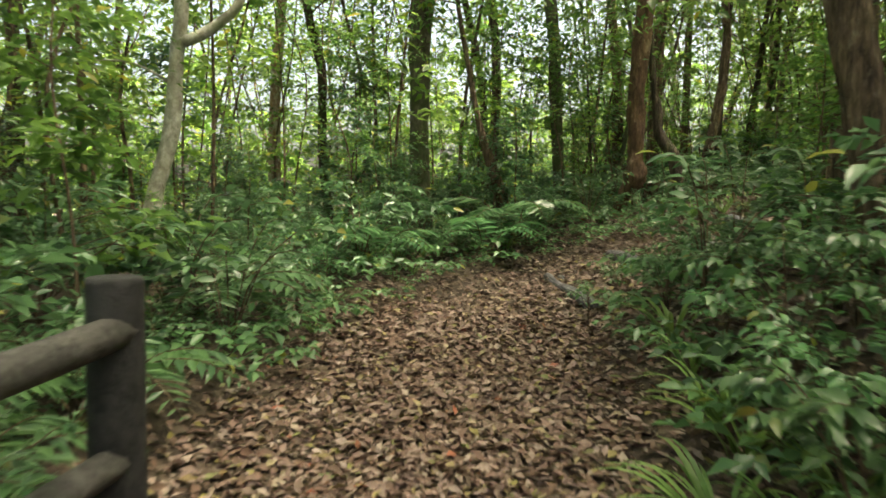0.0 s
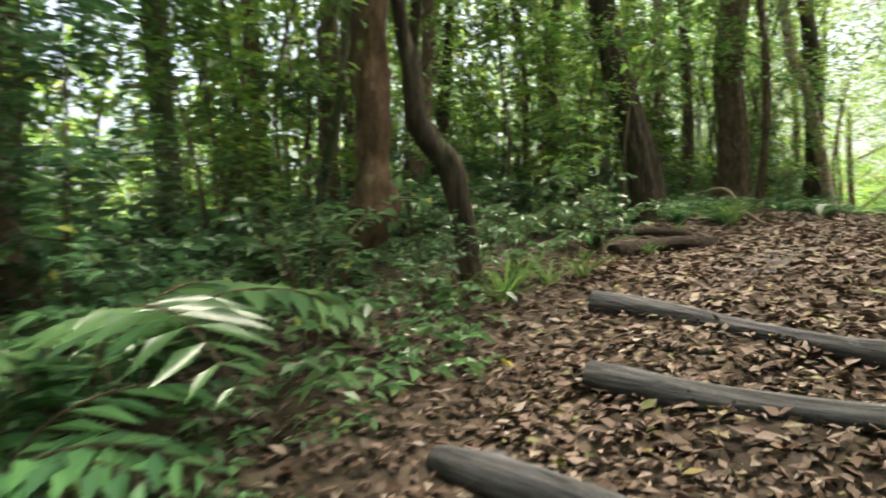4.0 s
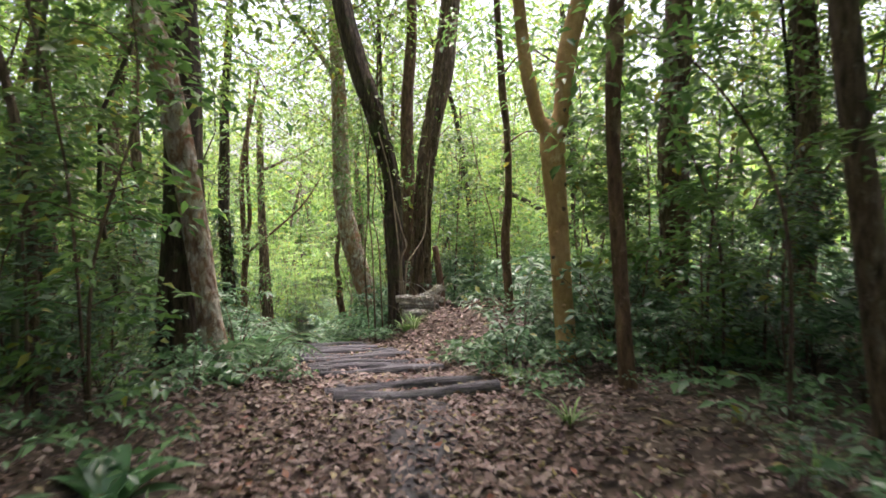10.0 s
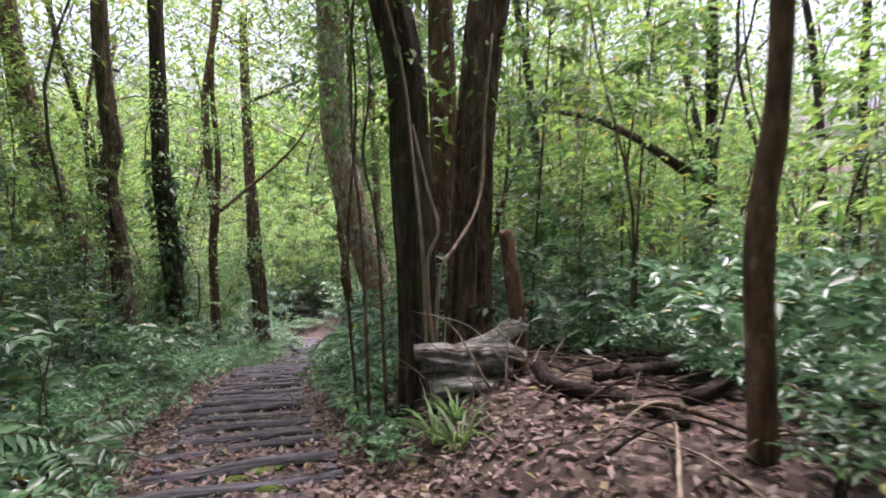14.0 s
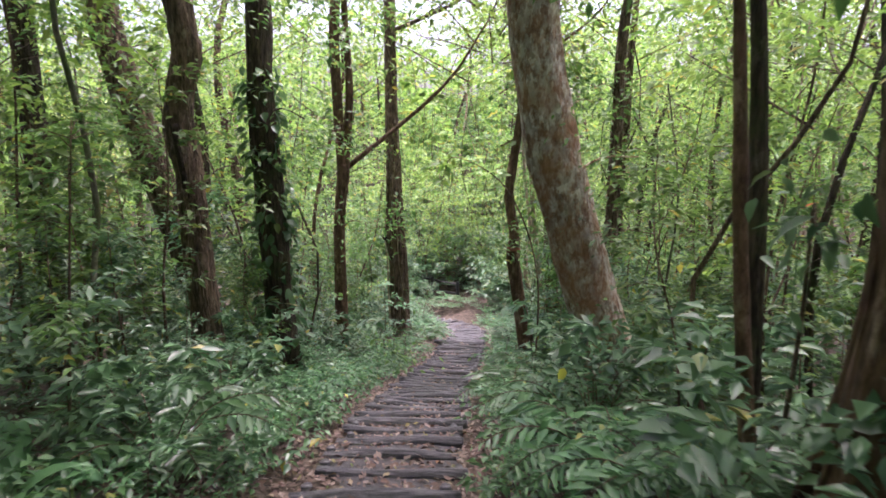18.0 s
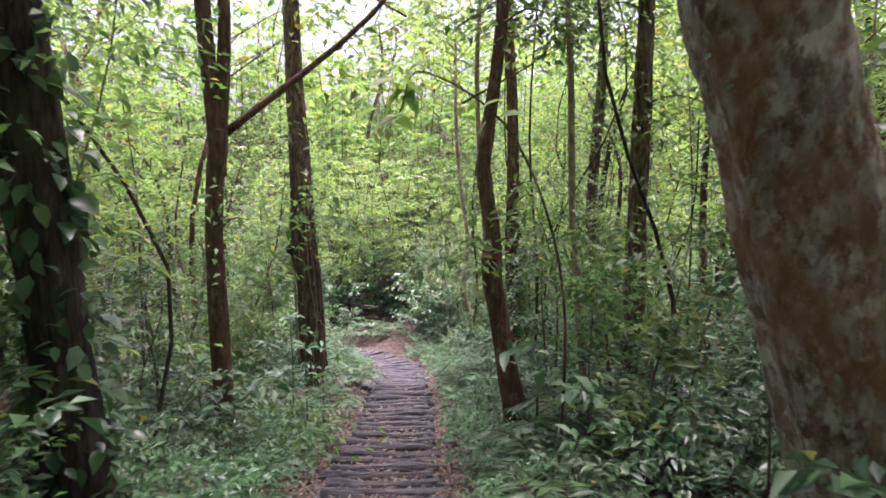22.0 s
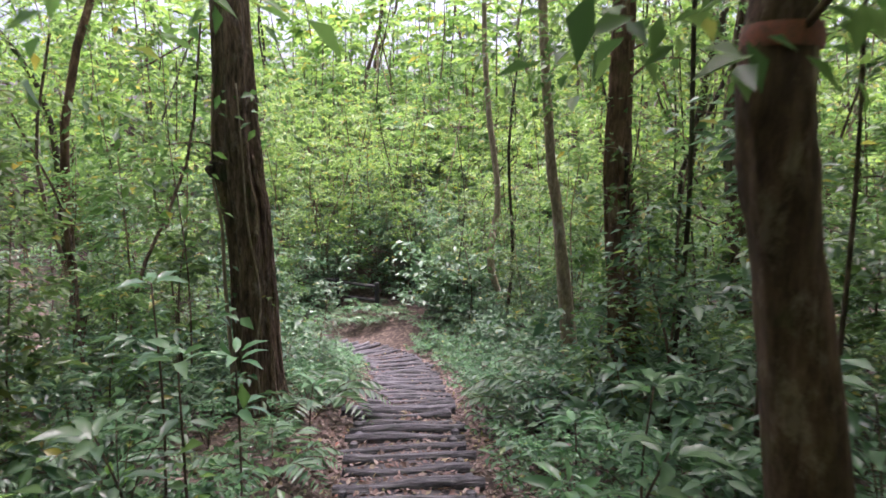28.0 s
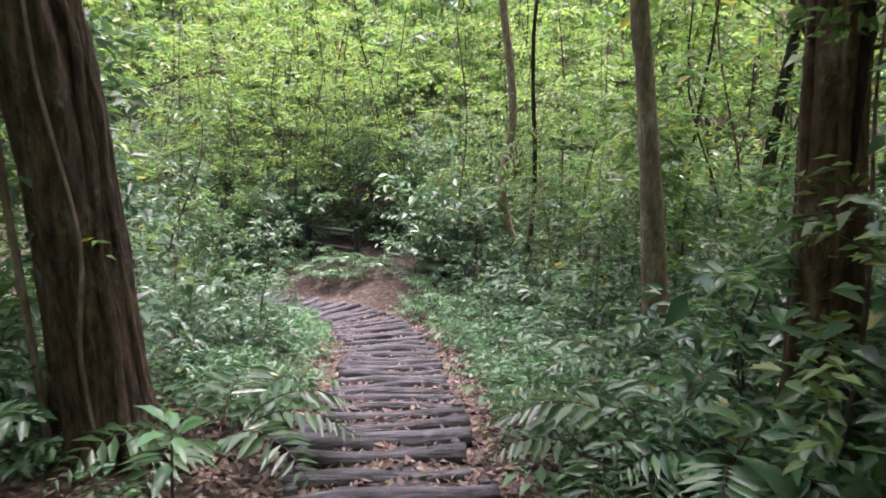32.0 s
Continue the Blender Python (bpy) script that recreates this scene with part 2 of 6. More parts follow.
def litter_material():
    m, nd, lk, bs = nodes_of("dead_leaf")
    geo = nd.new("ShaderNodeNewGeometry")
    r = ramp(nd, [(0.0, (0.035, 0.018, 0.013)), (0.2, (0.085, 0.043, 0.03)), (0.48, (0.17, 0.098, 0.08)), (0.7, (0.28, 0.195, 0.175)),
                  (0.88, (0.42, 0.34, 0.295)), (0.955, (0.3, 0.26, 0.06)), (0.985, (0.11, 0.19, 0.05)), (0.995, (0.3, 0.07, 0.03))])
    lk.new(geo.outputs["Random Per Island"], r.inputs["Fac"])
    v = coords(nd, lk)
    n = noise_tex(nd, lk, v, 60, 3, 0.6)
    col = mixed(nd, lk, n.outputs["Fac"], r.outputs["Color"], (0.09, 0.055, 0.038))
    lk.new(col, bs.inputs["Base Color"])
    bs.inputs["Roughness"].default_value = 0.55
    bs.inputs["Specular IOR Level"].default_value = 0.4
    return m


def soil_material():
    m, nd, lk, bs = nodes_of("forest_soil")
    v = coords(nd, lk)
    a = noise_tex(nd, lk, v, 1.1, 5, 0.65)
    b = noise_tex(nd, lk, v, 28, 6, 0.75)
    ra = ramp(nd, [(0.35, (0.028, 0.022, 0.018)), (0.65, (0.065, 0.05, 0.04))])
    lk.new(a.outputs["Fac"], ra.inputs["Fac"])
    rb = ramp(nd, [(0.35, (0.02, 0.016, 0.013)), (0.7, (0.14, 0.115, 0.095))])
    lk.new(b.outputs["Fac"], rb.inputs["Fac"])
    col = mixed(nd, lk, 0.5, ra.outputs["Color"], rb.outputs["Color"])
    vo = nd.new("ShaderNodeTexVoronoi")
    vo.inputs["Scale"].default_value = 19
    lk.new(v, vo.inputs["Vector"])
    sep = nd.new("ShaderNodeSeparateColor")
    lk.new(vo.outputs["Color"], sep.inputs["Color"])
    rl = ramp(nd, [(0.0, (0.03, 0.021, 0.017)), (0.4, (0.06, 0.041, 0.032)), (0.75, (0.115, 0.083, 0.063)), (1.0, (0.2, 0.155, 0.12))])
    lk.new(sep.outputs["Red"], rl.inputs["Fac"])
    col = mixed(nd, lk, 0.6, col, rl.outputs["Color"])
    lk.new(col, bs.inputs["Base Color"])
    bs.inputs["Roughness"].default_value = 0.9
    bs.inputs["Specular IOR Level"].default_value = 0.2
    bp = nd.new("ShaderNodeBump")
    bp.inputs["Strength"].default_value, bp.inputs["Distance"].default_value = 0.7, 0.03
    lk.new(b.outputs["Fac"], bp.inputs["Height"])
    lk.new(bp.outputs["Normal"], bs.inputs["Normal"])
    return m


MOSS = plain("bright_moss", (0.05, 0.085, 0.012), (0.16, 0.22, 0.03), 60, 0.9, 1.0)
LITTER, SOIL = litter_material(), soil_material()
TRAIL = plain("trodden_grey_soil", (0.022, 0.02, 0.022), (0.088, 0.08, 0.085), 26, 0.75, 0.7)

# ---- the lie of the land ----
# The middle of the trail: x, y and height, from behind the start to beyond the last bend.
TRAIL_LINE = np.array([
    (14, -7.0, -1.2), (9, -5.75, -1.05), (6.04, -5.0, -0.96), (4.1, -4.5, -0.9), (2.7, -4.13, -0.82), (1.65, -3.68, -0.74), (0.95, -3.1, -0.66), (0.55, -2.53, -0.53), (0.27, -1.57, -0.36), (0.15, -0.74, -0.17),
    (0.0, -0.05, 0.04), (-0.15, 0.9, 0.24), (-0.25, 2.2, 0.38), (-0.1, 5.0, 0.65), (0.1, 7.4, 0.82), (0.3, 9.4, 0.86), (0.25, 10.4, 0.76), (0.1, 11.3, 0.68),
    (-0.1, 12.6, 0.5), (-0.5, 14.6, 0.3), (-0.9, 16.4, 0.0), (-1.22, 18.2, -0.36), (-1.5, 20.8, -0.86), (-1.6, 22.6, -1.35), (-1.75, 24.6, -1.95),
    (-1.8, 26.6, -2.45), (-1.85, 28.6, -2.85), (-1.95, 30.6, -3.22), (-2.05, 32.6, -3.75), (-2.2, 34.4, -4.15), (-2.75, 36.3, -4.52), (-3.7, 37.5, -4.72), (-5.3, 38.2, -4.85), (-8, 38.5, -4.9), (-12, 38.3, -5.0)])


def refine(pts, n):
    """A smooth curve through the rows of pts (Catmull-Rom), n steps a span."""
    p = np.vstack([2 * pts[0] - pts[1], pts, 2 * pts[-1] - pts[-2]])
    u = np.linspace(0, 1, n, endpoint=False)[:, None]
    out = []
    for i in range(1, len(p) - 2):
        a, b, c, d = p[i - 1], p[i], p[i + 1], p[i + 2]
        out.append(0.5 * (2 * b + (c - a) * u + (2 * a - 5 * b + 4 * c - d) * u**2 + (3 * b - a - 3 * c + d) * u**3))
    return np.vstack(out + [pts[-1:]])


LINE = refine(TRAIL_LINE, 10)
STEP = np.diff(LINE[:, :2], axis=0)
STEP = np.vstack([STEP, STEP[-1:]])
STEP /= np.linalg.norm(STEP, axis=1, keepdims=True)
RUN = np.r_[0, np.cumsum(np.linalg.norm(np.diff(LINE[:, :2], axis=0), axis=1))]


def ripple(x, y):
    return 0.5 * np.sin(1.3 * x + 0.7 * y + 1) * np.sin(0.9 * y - 0.5 * x) + 0.3 * np.sin(3.1 * x - 1.7 * y) * np.sin(2.3 * y + 0.4) + 0.2 * np.sin(6.3 * x + 2 * y) * np.sin(5.1 * y - 2.2 * x)


def side_of(x, y):
    """Distance from the trail's middle and on which side (right is positive)."""
    x, y = np.atleast_1d(np.asarray(x, float)), np.atleast_1d(np.asarray(y, float))
    dx, dy = x[:, None] - LINE[None, :, 0], y[:, None] - LINE[None, :, 1]
    d2 = dx**2 + dy**2
    k = d2.argmin(1)
    r = np.arange(len(x))
    return np.sqrt(d2[r, k]), np.sign(dx[r, k] * STEP[k, 1] - dy[r, k] * STEP[k, 0]), d2, k


def smooth(a, b, v):
    t = np.clip((v - a) / (b - a), 0, 1)
    return t * t * (3 - 2 * t)


def ground(x, y):
    """Height of the ground."""
    x, y = np.atleast_1d(np.asarray(x, float)), np.atleast_1d(np.asarray(y, float))
    out = np.empty(len(x))
    for i in range(0, len(x), 4000):
        xs, ys = x[i : i + 4000], y[i : i + 4000]
        d, s, d2, k = side_of(xs, ys)
        w = 1 / (d2 + 0.15) ** 2
        z = (w * LINE[None, :, 2]).sum(1) / w.sum(1)
        z = z + 0.22 * smooth(0.65, 1.7, d) + 0.05 * ripple(xs, ys) * smooth(0.3, 1.2, d) + 0.025 * ripple(2.2 * xs + 3, 2.1 * ys)
        east = smooth(0.5, 2.0, s * d) * smooth(0.0, 1.5, xs) * smooth(-1.0, -3.0, ys)
        z = z + east * 0.5
        fall = smooth(3, 14, d) * (s < 0) * smooth(6, 0, ys) * 3.0
        z = z - fall
        z = z - 0.7 * smooth(1.15, 2.8, d) * (s < 0) * smooth(1.5, 3.0, xs) * smooth(-3.5, -4.5, ys)
        z = z + 0.34 * smooth(0.55, 2.0, s * d) * smooth(11.5, 14.5, ys) * smooth(19.5, 16.5, ys) * smooth(7, 3.5, d)
        z = z + 0.24 * np.maximum(0, ys - 40.5 - 0.35 * np.abs(xs + 3)) * smooth(1.2, 5, d) * (ys < 60) + (ys >= 60) * 5.0 * smooth(1.2, 5, d)
        out[i : i + 4000] = z
    return out


def gz(x, y):
    return float(ground(x, y)[0])


# ---- mesh helpers ----
rng = np.random.default_rng(7)


def np_mesh(name, verts, faces, mat, smooth_shade=True):
    """A mesh from arrays: faces is a list of index arrays, each of one polygon size."""
    me = bpy.data.meshes.new(name)
    verts = np.asarray(verts, np.float32)
    me.vertices.add(len(verts))
    me.vertices.foreach_set("co", verts.ravel())
    loops = np.concatenate([np.asarray(f).ravel() for f in faces]).astype(np.int32)
    sizes = np.concatenate([np.full(len(f), np.asarray(f).shape[1]) for f in faces]).astype(np.int32)
    me.loops.add(len(loops))
    me.loops.foreach_set("vertex_index", loops)
    me.polygons.add(len(sizes))
    me.polygons.foreach_set("loop_start", np.r_[0, np.cumsum(sizes)[:-1]].astype(np.int32))
    me.polygons.foreach_set("use_smooth", np.full(len(sizes), smooth_shade))
    me.update(calc_edges=True)
    me.validate()
    me.materials.append(mat)
    return me


def unit(v):
    return v / np.maximum(np.linalg.norm(v, axis=-1, keepdims=True), 1e-9)


def leaves(pos, way, length, width, curl=0.15, fine=False):
    """Pointed leaves: pos the stalk end, way the direction of the tip. Returns vertices and faces."""
    n = len(pos)
    way = unit(way)
    up = np.tile([0.0, 0.0, 1.0], (n, 1)) + rng.normal(0, 0.35, (n, 3))
    across = unit(np.cross(way, up))
    face = np.cross(across, way)
    L, W = np.asarray(length)[:, None] * np.ones((n, 1)), np.asarray(width)[:, None] * np.ones((n, 1))
    if not fine:
        v = np.stack([pos, pos + way * L * 0.45 - across * W * 0.5 + face * W * 0.18, pos + way * L - face * L * curl,
                      pos + way * L * 0.45 + across * W * 0.5 + face * W * 0.18], 1)
        b = 4 * np.arange(n)[:, None]
        return v.reshape(-1, 3), [b + [0, 2, 1], b + [0, 3, 2]]
    rows = [pos]
    for a, w, c in ((0.3, 0.44, 0.0), (0.62, 0.4, 0.3)):
        mid = pos + way * L * a - face * L * curl * c
        rows += [mid - across * W * w + face * W * 0.14, mid - face * W * 0.02, mid + across * W * w + face * W * 0.14]
    rows.append(pos + way * L - face * L * curl * 1.3)
    v = np.stack(rows, 1)
    b = 8 * np.arange(n)[:, None]
    return v.reshape(-1, 3), [np.vstack([b + [0, 2, 1], b + [0, 3, 2], b + [4, 5, 7], b + [5, 6, 7]]), np.vstack([b + [1, 2, 5, 4], b + [2, 3, 6, 5]])]


def tube(axis, radii, sides=9, rough=0.08, lobes=0.0, cap=True, ridges=0.0):
    """A knobbly tube along an axis. Returns vertices and faces."""
    axis, radii = np.asarray(axis, float), np.asarray(radii, float)
    n = len(axis)
    t = unit(np.gradient(axis, axis=0))
    ref = np.array([1.0, 0.0, 0.0]) if abs(t[:, 2]).mean() > 0.5 else np.array([0.0, 0.0, 1.0])
    a = unit(np.cross(t, ref))
    b = np.cross(t, a)
    ang = np.linspace(0, 2 * np.pi, sides, endpoint=False)
    ph = rng.uniform(0, 6.28, 4)
    s = np.arange(n)[:, None]
    k = 1 + rough * (np.sin(2 * ang[None] + ph[0] + 0.7 * s) + 0.7 * np.sin(3 * ang[None] + ph[1] - 0.5 * s)) * 0.6 + rng.normal(0, rough * 0.45, (n, sides))
    for _ in range(5 if ridges else 0):
        k = k + ridges * 0.5 * np.sin(int(rng.integers(4, 13)) * ang[None] + rng.uniform(0, 6.28) + rng.uniform(-0.12, 0.12) * s)
    k = k + lobes * np.exp(-s / 2.0) * (0.6 + 0.6 * np.sin(4 * ang[None] + ph[2]))
    r = radii[:, None] * k
    v = axis[:, None] + r[..., None] * (np.cos(ang)[None, :, None] * a[:, None] + np.sin(ang)[None, :, None] * b[:, None])
    i, j = np.meshgrid(np.arange(n - 1), np.arange(sides), indexing="ij")
    j2 = (j + 1) % sides
    q = np.stack([i * sides + j, i * sides + j2, (i + 1) * sides + j2, (i + 1) * sides + j], -1).reshape(-1, 4)
    v = v.reshape(-1, 3)
    faces = [q]
    if cap:
        v = np.vstack([v, axis[:1], axis[-1:]])
        m = n * sides
        jj = np.arange(sides)
        faces.append(np.vstack([np.stack([np.full(sides, m), (jj + 1) % sides, jj], 1), np.stack([np.full(sides, m + 1), (n - 1) * sides + jj, (n - 1) * sides + (jj + 1) % sides], 1)]))
    return v, faces


def joined(pieces):
    """Several (vertices, faces) as one."""
    vs, tris, quads, off = [], [], [], 0
    for v, fs in pieces:
        vs.append(v)
        for f in fs:
            f = np.asarray(f)
            (tris if f.shape[1] == 3 else quads).append(f + off)
        off += len(v)
    return np.vstack(vs), [np.vstack(g) for g in (tris, quads) if g]


def part(name, data, parent, label="", at=None):
    ob = new(name, data)
    ob.parent = parent
    if at is not None:
        ob.matrix_basis = at
    if label:
        tagged(ob, label)
    return ob


def thing(name, x, y, z, label, category, group="", kind=""):
    e = new(name)
    e.empty_display_size = 0.1
    e.location = (x, y, z)
    return tagged(e, label, category, group, kind)


def place(x, y, z, turn=0.0, size=1.0, lean=0.0):
    return pose(x, y, z, lean, 0, turn) @ Matrix.Diagonal((size, size, size, 1))


# ---- ground ----
def spaced(lo, hi, step, far, grow=1.28):
    out, s = list(np.arange(lo, hi + 1e-6, step)), step
    a, b = [], []
    p = hi
    while p < far:
        s *= grow
        p += s
        b.append(p)
    p, s = lo, step
    while p > -far:
        s *= grow
        p -= s
        a.append(p)
    return np.array(a[::-1] + out + b)


gx, gy = spaced(-7, 8, 0.2, 600), spaced(-9, 42, 0.2, 600)
GX, GY = np.meshgrid(gx, gy)
gv = np.stack([GX.ravel(), GY.ravel(), ground(GX.ravel(), GY.ravel())], 1)
ii, jj = np.meshgrid(np.arange(len(gy) - 1), np.arange(len(gx) - 1), indexing="ij")
w_ = len(gx)
gf = np.stack([ii * w_ + jj, ii * w_ + jj + 1, (ii + 1) * w_ + jj + 1, (ii + 1) * w_ + jj], -1).reshape(-1, 4)
tagged(new("ground", np_mesh("ground", gv, [gf], SOIL)), "dark forest soil under leaf litter", "ground", kind="structure")


def strip(name, run_a, run_b, half, lift, mat, label, kind_name):
    """A trodden strip that follows the trail with a ragged edge."""
    pick = np.arange(run_a, run_b, 0.2)
    px, py = np.interp(pick, RUN, LINE[:, 0]), np.interp(pick, RUN, LINE[:, 1])
    tx, ty = np.interp(pick, RUN, STEP[:, 0]), np.interp(pick, RUN, STEP[:, 1])
    cols = np.linspace(-1, 1, 9)
    wide = half * (1 + 0.25 * np.sin(pick * 1.7) + 0.15 * np.sin(pick * 4.1 + 1))
    X = px[:, None] + ty[:, None] * cols * wide[:, None]
    Y = py[:, None] - tx[:, None] * cols * wide[:, None]
    Z = ground(X.ravel(), Y.ravel()).reshape(X.shape) + lift * (1 - np.abs(cols) ** 4)[None] * 2 - lift
    v = np.stack([X, Y, Z], -1).reshape(-1, 3)
    a, b = np.meshgrid(np.arange(len(pick) - 1), np.arange(8), indexing="ij")
    f = np.stack([a * 9 + b, a * 9 + b + 1, (a + 1) * 9 + b + 1, (a + 1) * 9 + b], -1).reshape(-1, 4)
    return tagged(new(name, np_mesh(name, v, [f], mat)), label, kind_name, kind="structure")


def run_at(y):
    """Distance along the trail where it first passes northwards through y (past the first bend)."""
    k = np.argmax((LINE[:, 1] > y) & (RUN > 13.5))
    return RUN[k]


strip("trail", run_at(0.9), run_at(10.3), 0.27, 0.012, TRAIL, "trodden dark grey earth of the trail", "trail")
strip("trail_down", run_at(10.2), RUN[-1] - 1, 0.55, 0.012, TRAIL, "damp earth between the log steps", "trail")

# ---- log steps ----
def log_body(length, radius, mat):
    n = 9
    u = np.linspace(-0.5, 0.5, n)
    axis = np.stack([u * length, 0.02 * np.sin(u * 5 + rng.uniform(0, 6)), 0.012 * np.sin(u * 7 + rng.uniform(0, 6))], 1)
    rad = radius * (1 + 0.1 * np.sin(u * 6 + rng.uniform(0, 6)))
    v, f = tube(axis, rad, 10, 0.09)
    return np_mesh("log", v, f, mat)


def stake_mesh(r=0.035, h=0.3):
    v, f = tube([(0, 0, -h), (0, 0, -0.08), (0, 0, -0.01), (0, 0, 0)], [r, r, r, r * 0.8], 8, 0.06)
    return np_mesh("stake", v, f, WOOD)


STAKES = [stake_mesh(rng.uniform(0.03, 0.042)) for _ in range(4)]
LOGS = [log_body(1.0, rng.uniform(0.05, 0.062), WOOD) for _ in range(12)]


def log_step(run, length, thick=1.0, shift=0.0, turn=0.0, sink=0.03, label="weathered grey log step across the trail", ends=None):
    x, y = np.interp(run, RUN, LINE[:, 0]), np.interp(run, RUN, LINE[:, 1])
    tx, ty = np.interp(run, RUN, STEP[:, 0]), np.interp(run, RUN, STEP[:, 1])
    x, y = x + ty * shift, y - tx * shift
    yaw = math.degrees(math.atan2(-tx, ty)) + turn
    if ends:
        (xa, ya), (xb, yb) = ends
        x, y, yaw, length = (xa + xb) / 2, (ya + yb) / 2, math.degrees(math.atan2(yb - ya, xb - xa)), math.hypot(xb - xa, yb - ya)
    c, s = math.cos(radians(yaw)), math.sin(radians(yaw))
    za, zb = gz(x - c * 0.4, y - s * 0.4), gz(x + c * 0.4, y + s * 0.4)
    z = max((za + zb) / 2, gz(x, y))
    e = thing("log_step", x, y, z, label, "log step", "log steps of the trail")
    e.rotation_euler = (0, -math.atan2(max(-0.06, min(0.06, zb - za)), 0.8), radians(yaw))
    body = part("log", LOGS[int(rng.integers(12))], e)
    body.scale, body.location, body.rotation_euler = (length, thick, thick), (0, 0, 0.05 * thick - sink), (rng.uniform(0, 6.28), 0, 0)
    for end in (-1, 1):
        if rng.random() < 0.75:
            st = part("stake", STAKES[int(rng.integers(4))], e)
            st.location = (end * length * rng.uniform(0.38, 0.47), 0.085 * thick + 0.01, 0.06 + rng.uniform(-0.02, 0.015))
    return e


for ends_, th_ in ((((-0.06, -2.46), (1.3, -2.6)), 1.0), (((-0.44, -1.55), (1.15, -1.6)), 1.05), (((-0.3, -0.77), (1.15, -0.68)), 1.05), (((-0.74, 0.15), (0.95, -0.26)), 1.0)):
    log_step(0, 1, th_, label="thick weathered log step at the foot of the climb", ends=ends_)
for y_ in (9.9, 10.35, 11.25, 11.75, 12.2, 12.8, 13.3, 13.75, 14.2, 14.65, 15.1, 15.6):
    log_step(run_at(y_), rng.uniform(1.15, 1.35), rng.uniform(0.85, 1.05), rng.uniform(-0.05, 0.05), rng.uniform(-2.5, 0.5))
at_ = run_at(16.0)
while at_ < RUN[-1] - 3:
    y_ = np.interp(at_, RUN, LINE[:, 1])
    big_ = abs(y_ - 30.28) < 0.14
    log_step(at_, 1.25 if big_ else rng.uniform(1.0, 1.12), 1.25 if big_ else rng.uniform(0.8, 1.0), -0.08 if big_ else rng.uniform(-0.05, 0.05), rng.uniform(-2.5, 2.5),
             label="thick dark log step at the top of the next flight" if big_ else "weathered grey log step across the trail")
    at_ += rng.uniform(0.38, 0.46) if y_ < 20 else (rng.uniform(0.31, 0.38) if y_ < 28 else rng.uniform(0.25, 0.31))

# ---- foliage prototypes ----


def crown_mesh(name, mat, radius=2.3, tall=3.6, clumps=46, each=42, leaf=0.13):
    """An uneven crown: clumps of leaves at the ends of twigs, with gaps."""
    pieces, pos, way, ln = [], [], [], []
    for _ in range(clumps):
        a, r = rng.uniform(0, 6.28), radius * rng.uniform(0.15, 1.0) ** 0.6
        h = rng.uniform(-0.5, 0.5) * tall * (1 - 0.45 * (r / radius) ** 2)
        c = np.array([r * math.cos(a), r * math.sin(a), h])
        start = np.array([0.15 * r * math.cos(a), 0.15 * r * math.sin(a), h - 0.35 * r - 0.2])
        bend = (start + c) / 2 + rng.normal(0, 0.12, 3)
        if len(pieces) < 12:
            pieces.append(tube(np.array([start, bend, c]), np.array([0.016, 0.01, 0.004]), 3, 0.0, cap=False))
        spread = rng.uniform(0.28, 0.5) * min(1.0, 0.3 + radius * 0.35)
        p = c + rng.normal(0, 1, (each, 3)) * spread * np.array([1, 1, 0.5])
        pos.append(p)
        w = unit(p - c + rng.normal(0, 0.25, (each, 3))) * [1, 1, 0.4] + [0, 0, -0.25]
        way.append(w + rng.normal(0, 0.2, (each, 3)))
        ln.append(rng.uniform(0.75, 1.3, each) * leaf)
    pos, way, ln = np.vstack(pos), np.vstack(way), np.concatenate(ln)
    lv = leaves(pos, way, ln, ln * rng.uniform(0.38, 0.5, len(ln)))
    return np_mesh(name, *lv, mat), np_mesh(name + "_wood", *joined(pieces), BROWN)


def shrub_shape(high=0.8, stems=7, per=26, leaf=0.1, ratio=0.42, fine=True, droop=0.2, spread=0.55):
    """A shrub: arching stems from one root, leaves in two ranks along each."""
    sp, pos, way, ln = [], [], [], []
    for i in range(stems):
        a = 6.28 * i / stems + rng.uniform(-0.4, 0.4)
        out, h = spread * high * rng.uniform(0.4, 1.2), high * rng.uniform(0.6, 1.1)
        d = np.array([math.cos(a), math.sin(a)])
        ax = refine(np.array([(0, 0, -0.08), (*(d * out * 0.3), h * 0.55), (*(d * out * 0.75), h * 0.9), (*(d * out * 1.2), h * (1 - droop * 0.4))]), 2)
        sp.append(tube(ax, np.linspace(0.008, 0.003, len(ax)), 3, 0.0, cap=False))
        t = np.linspace(0.3, 1.0, per) ** 0.8
        p = np.stack([np.interp(t, np.linspace(0, 1, len(ax)), ax[:, k]) for k in range(3)], 1)
        g = unit(np.stack([np.interp(t, np.linspace(0, 1, len(ax)), np.gradient(ax[:, k])) for k in range(3)], 1))
        across = unit(np.cross(g, [0, 0, 1.0]))
        flip = np.where(np.arange(per) % 2, 1, -1)[:, None]
        w = across * flip * 0.9 + g * 0.6 + rng.normal(0, 0.28, (per, 3)) + [0, 0, -droop]
        p = p + unit(w) * rng.uniform(0.0, 0.09, (per, 1)) * high
        pos.append(p)
        way.append(w)
        ln.append(leaf * rng.uniform(0.65, 1.25, per))
    pos, way, ln = np.vstack(pos), np.vstack(way), np.concatenate(ln)
    return sp, leaves(pos, way, ln, ln * ratio * rng.uniform(0.85, 1.2, len(ln)), 0.18, fine)


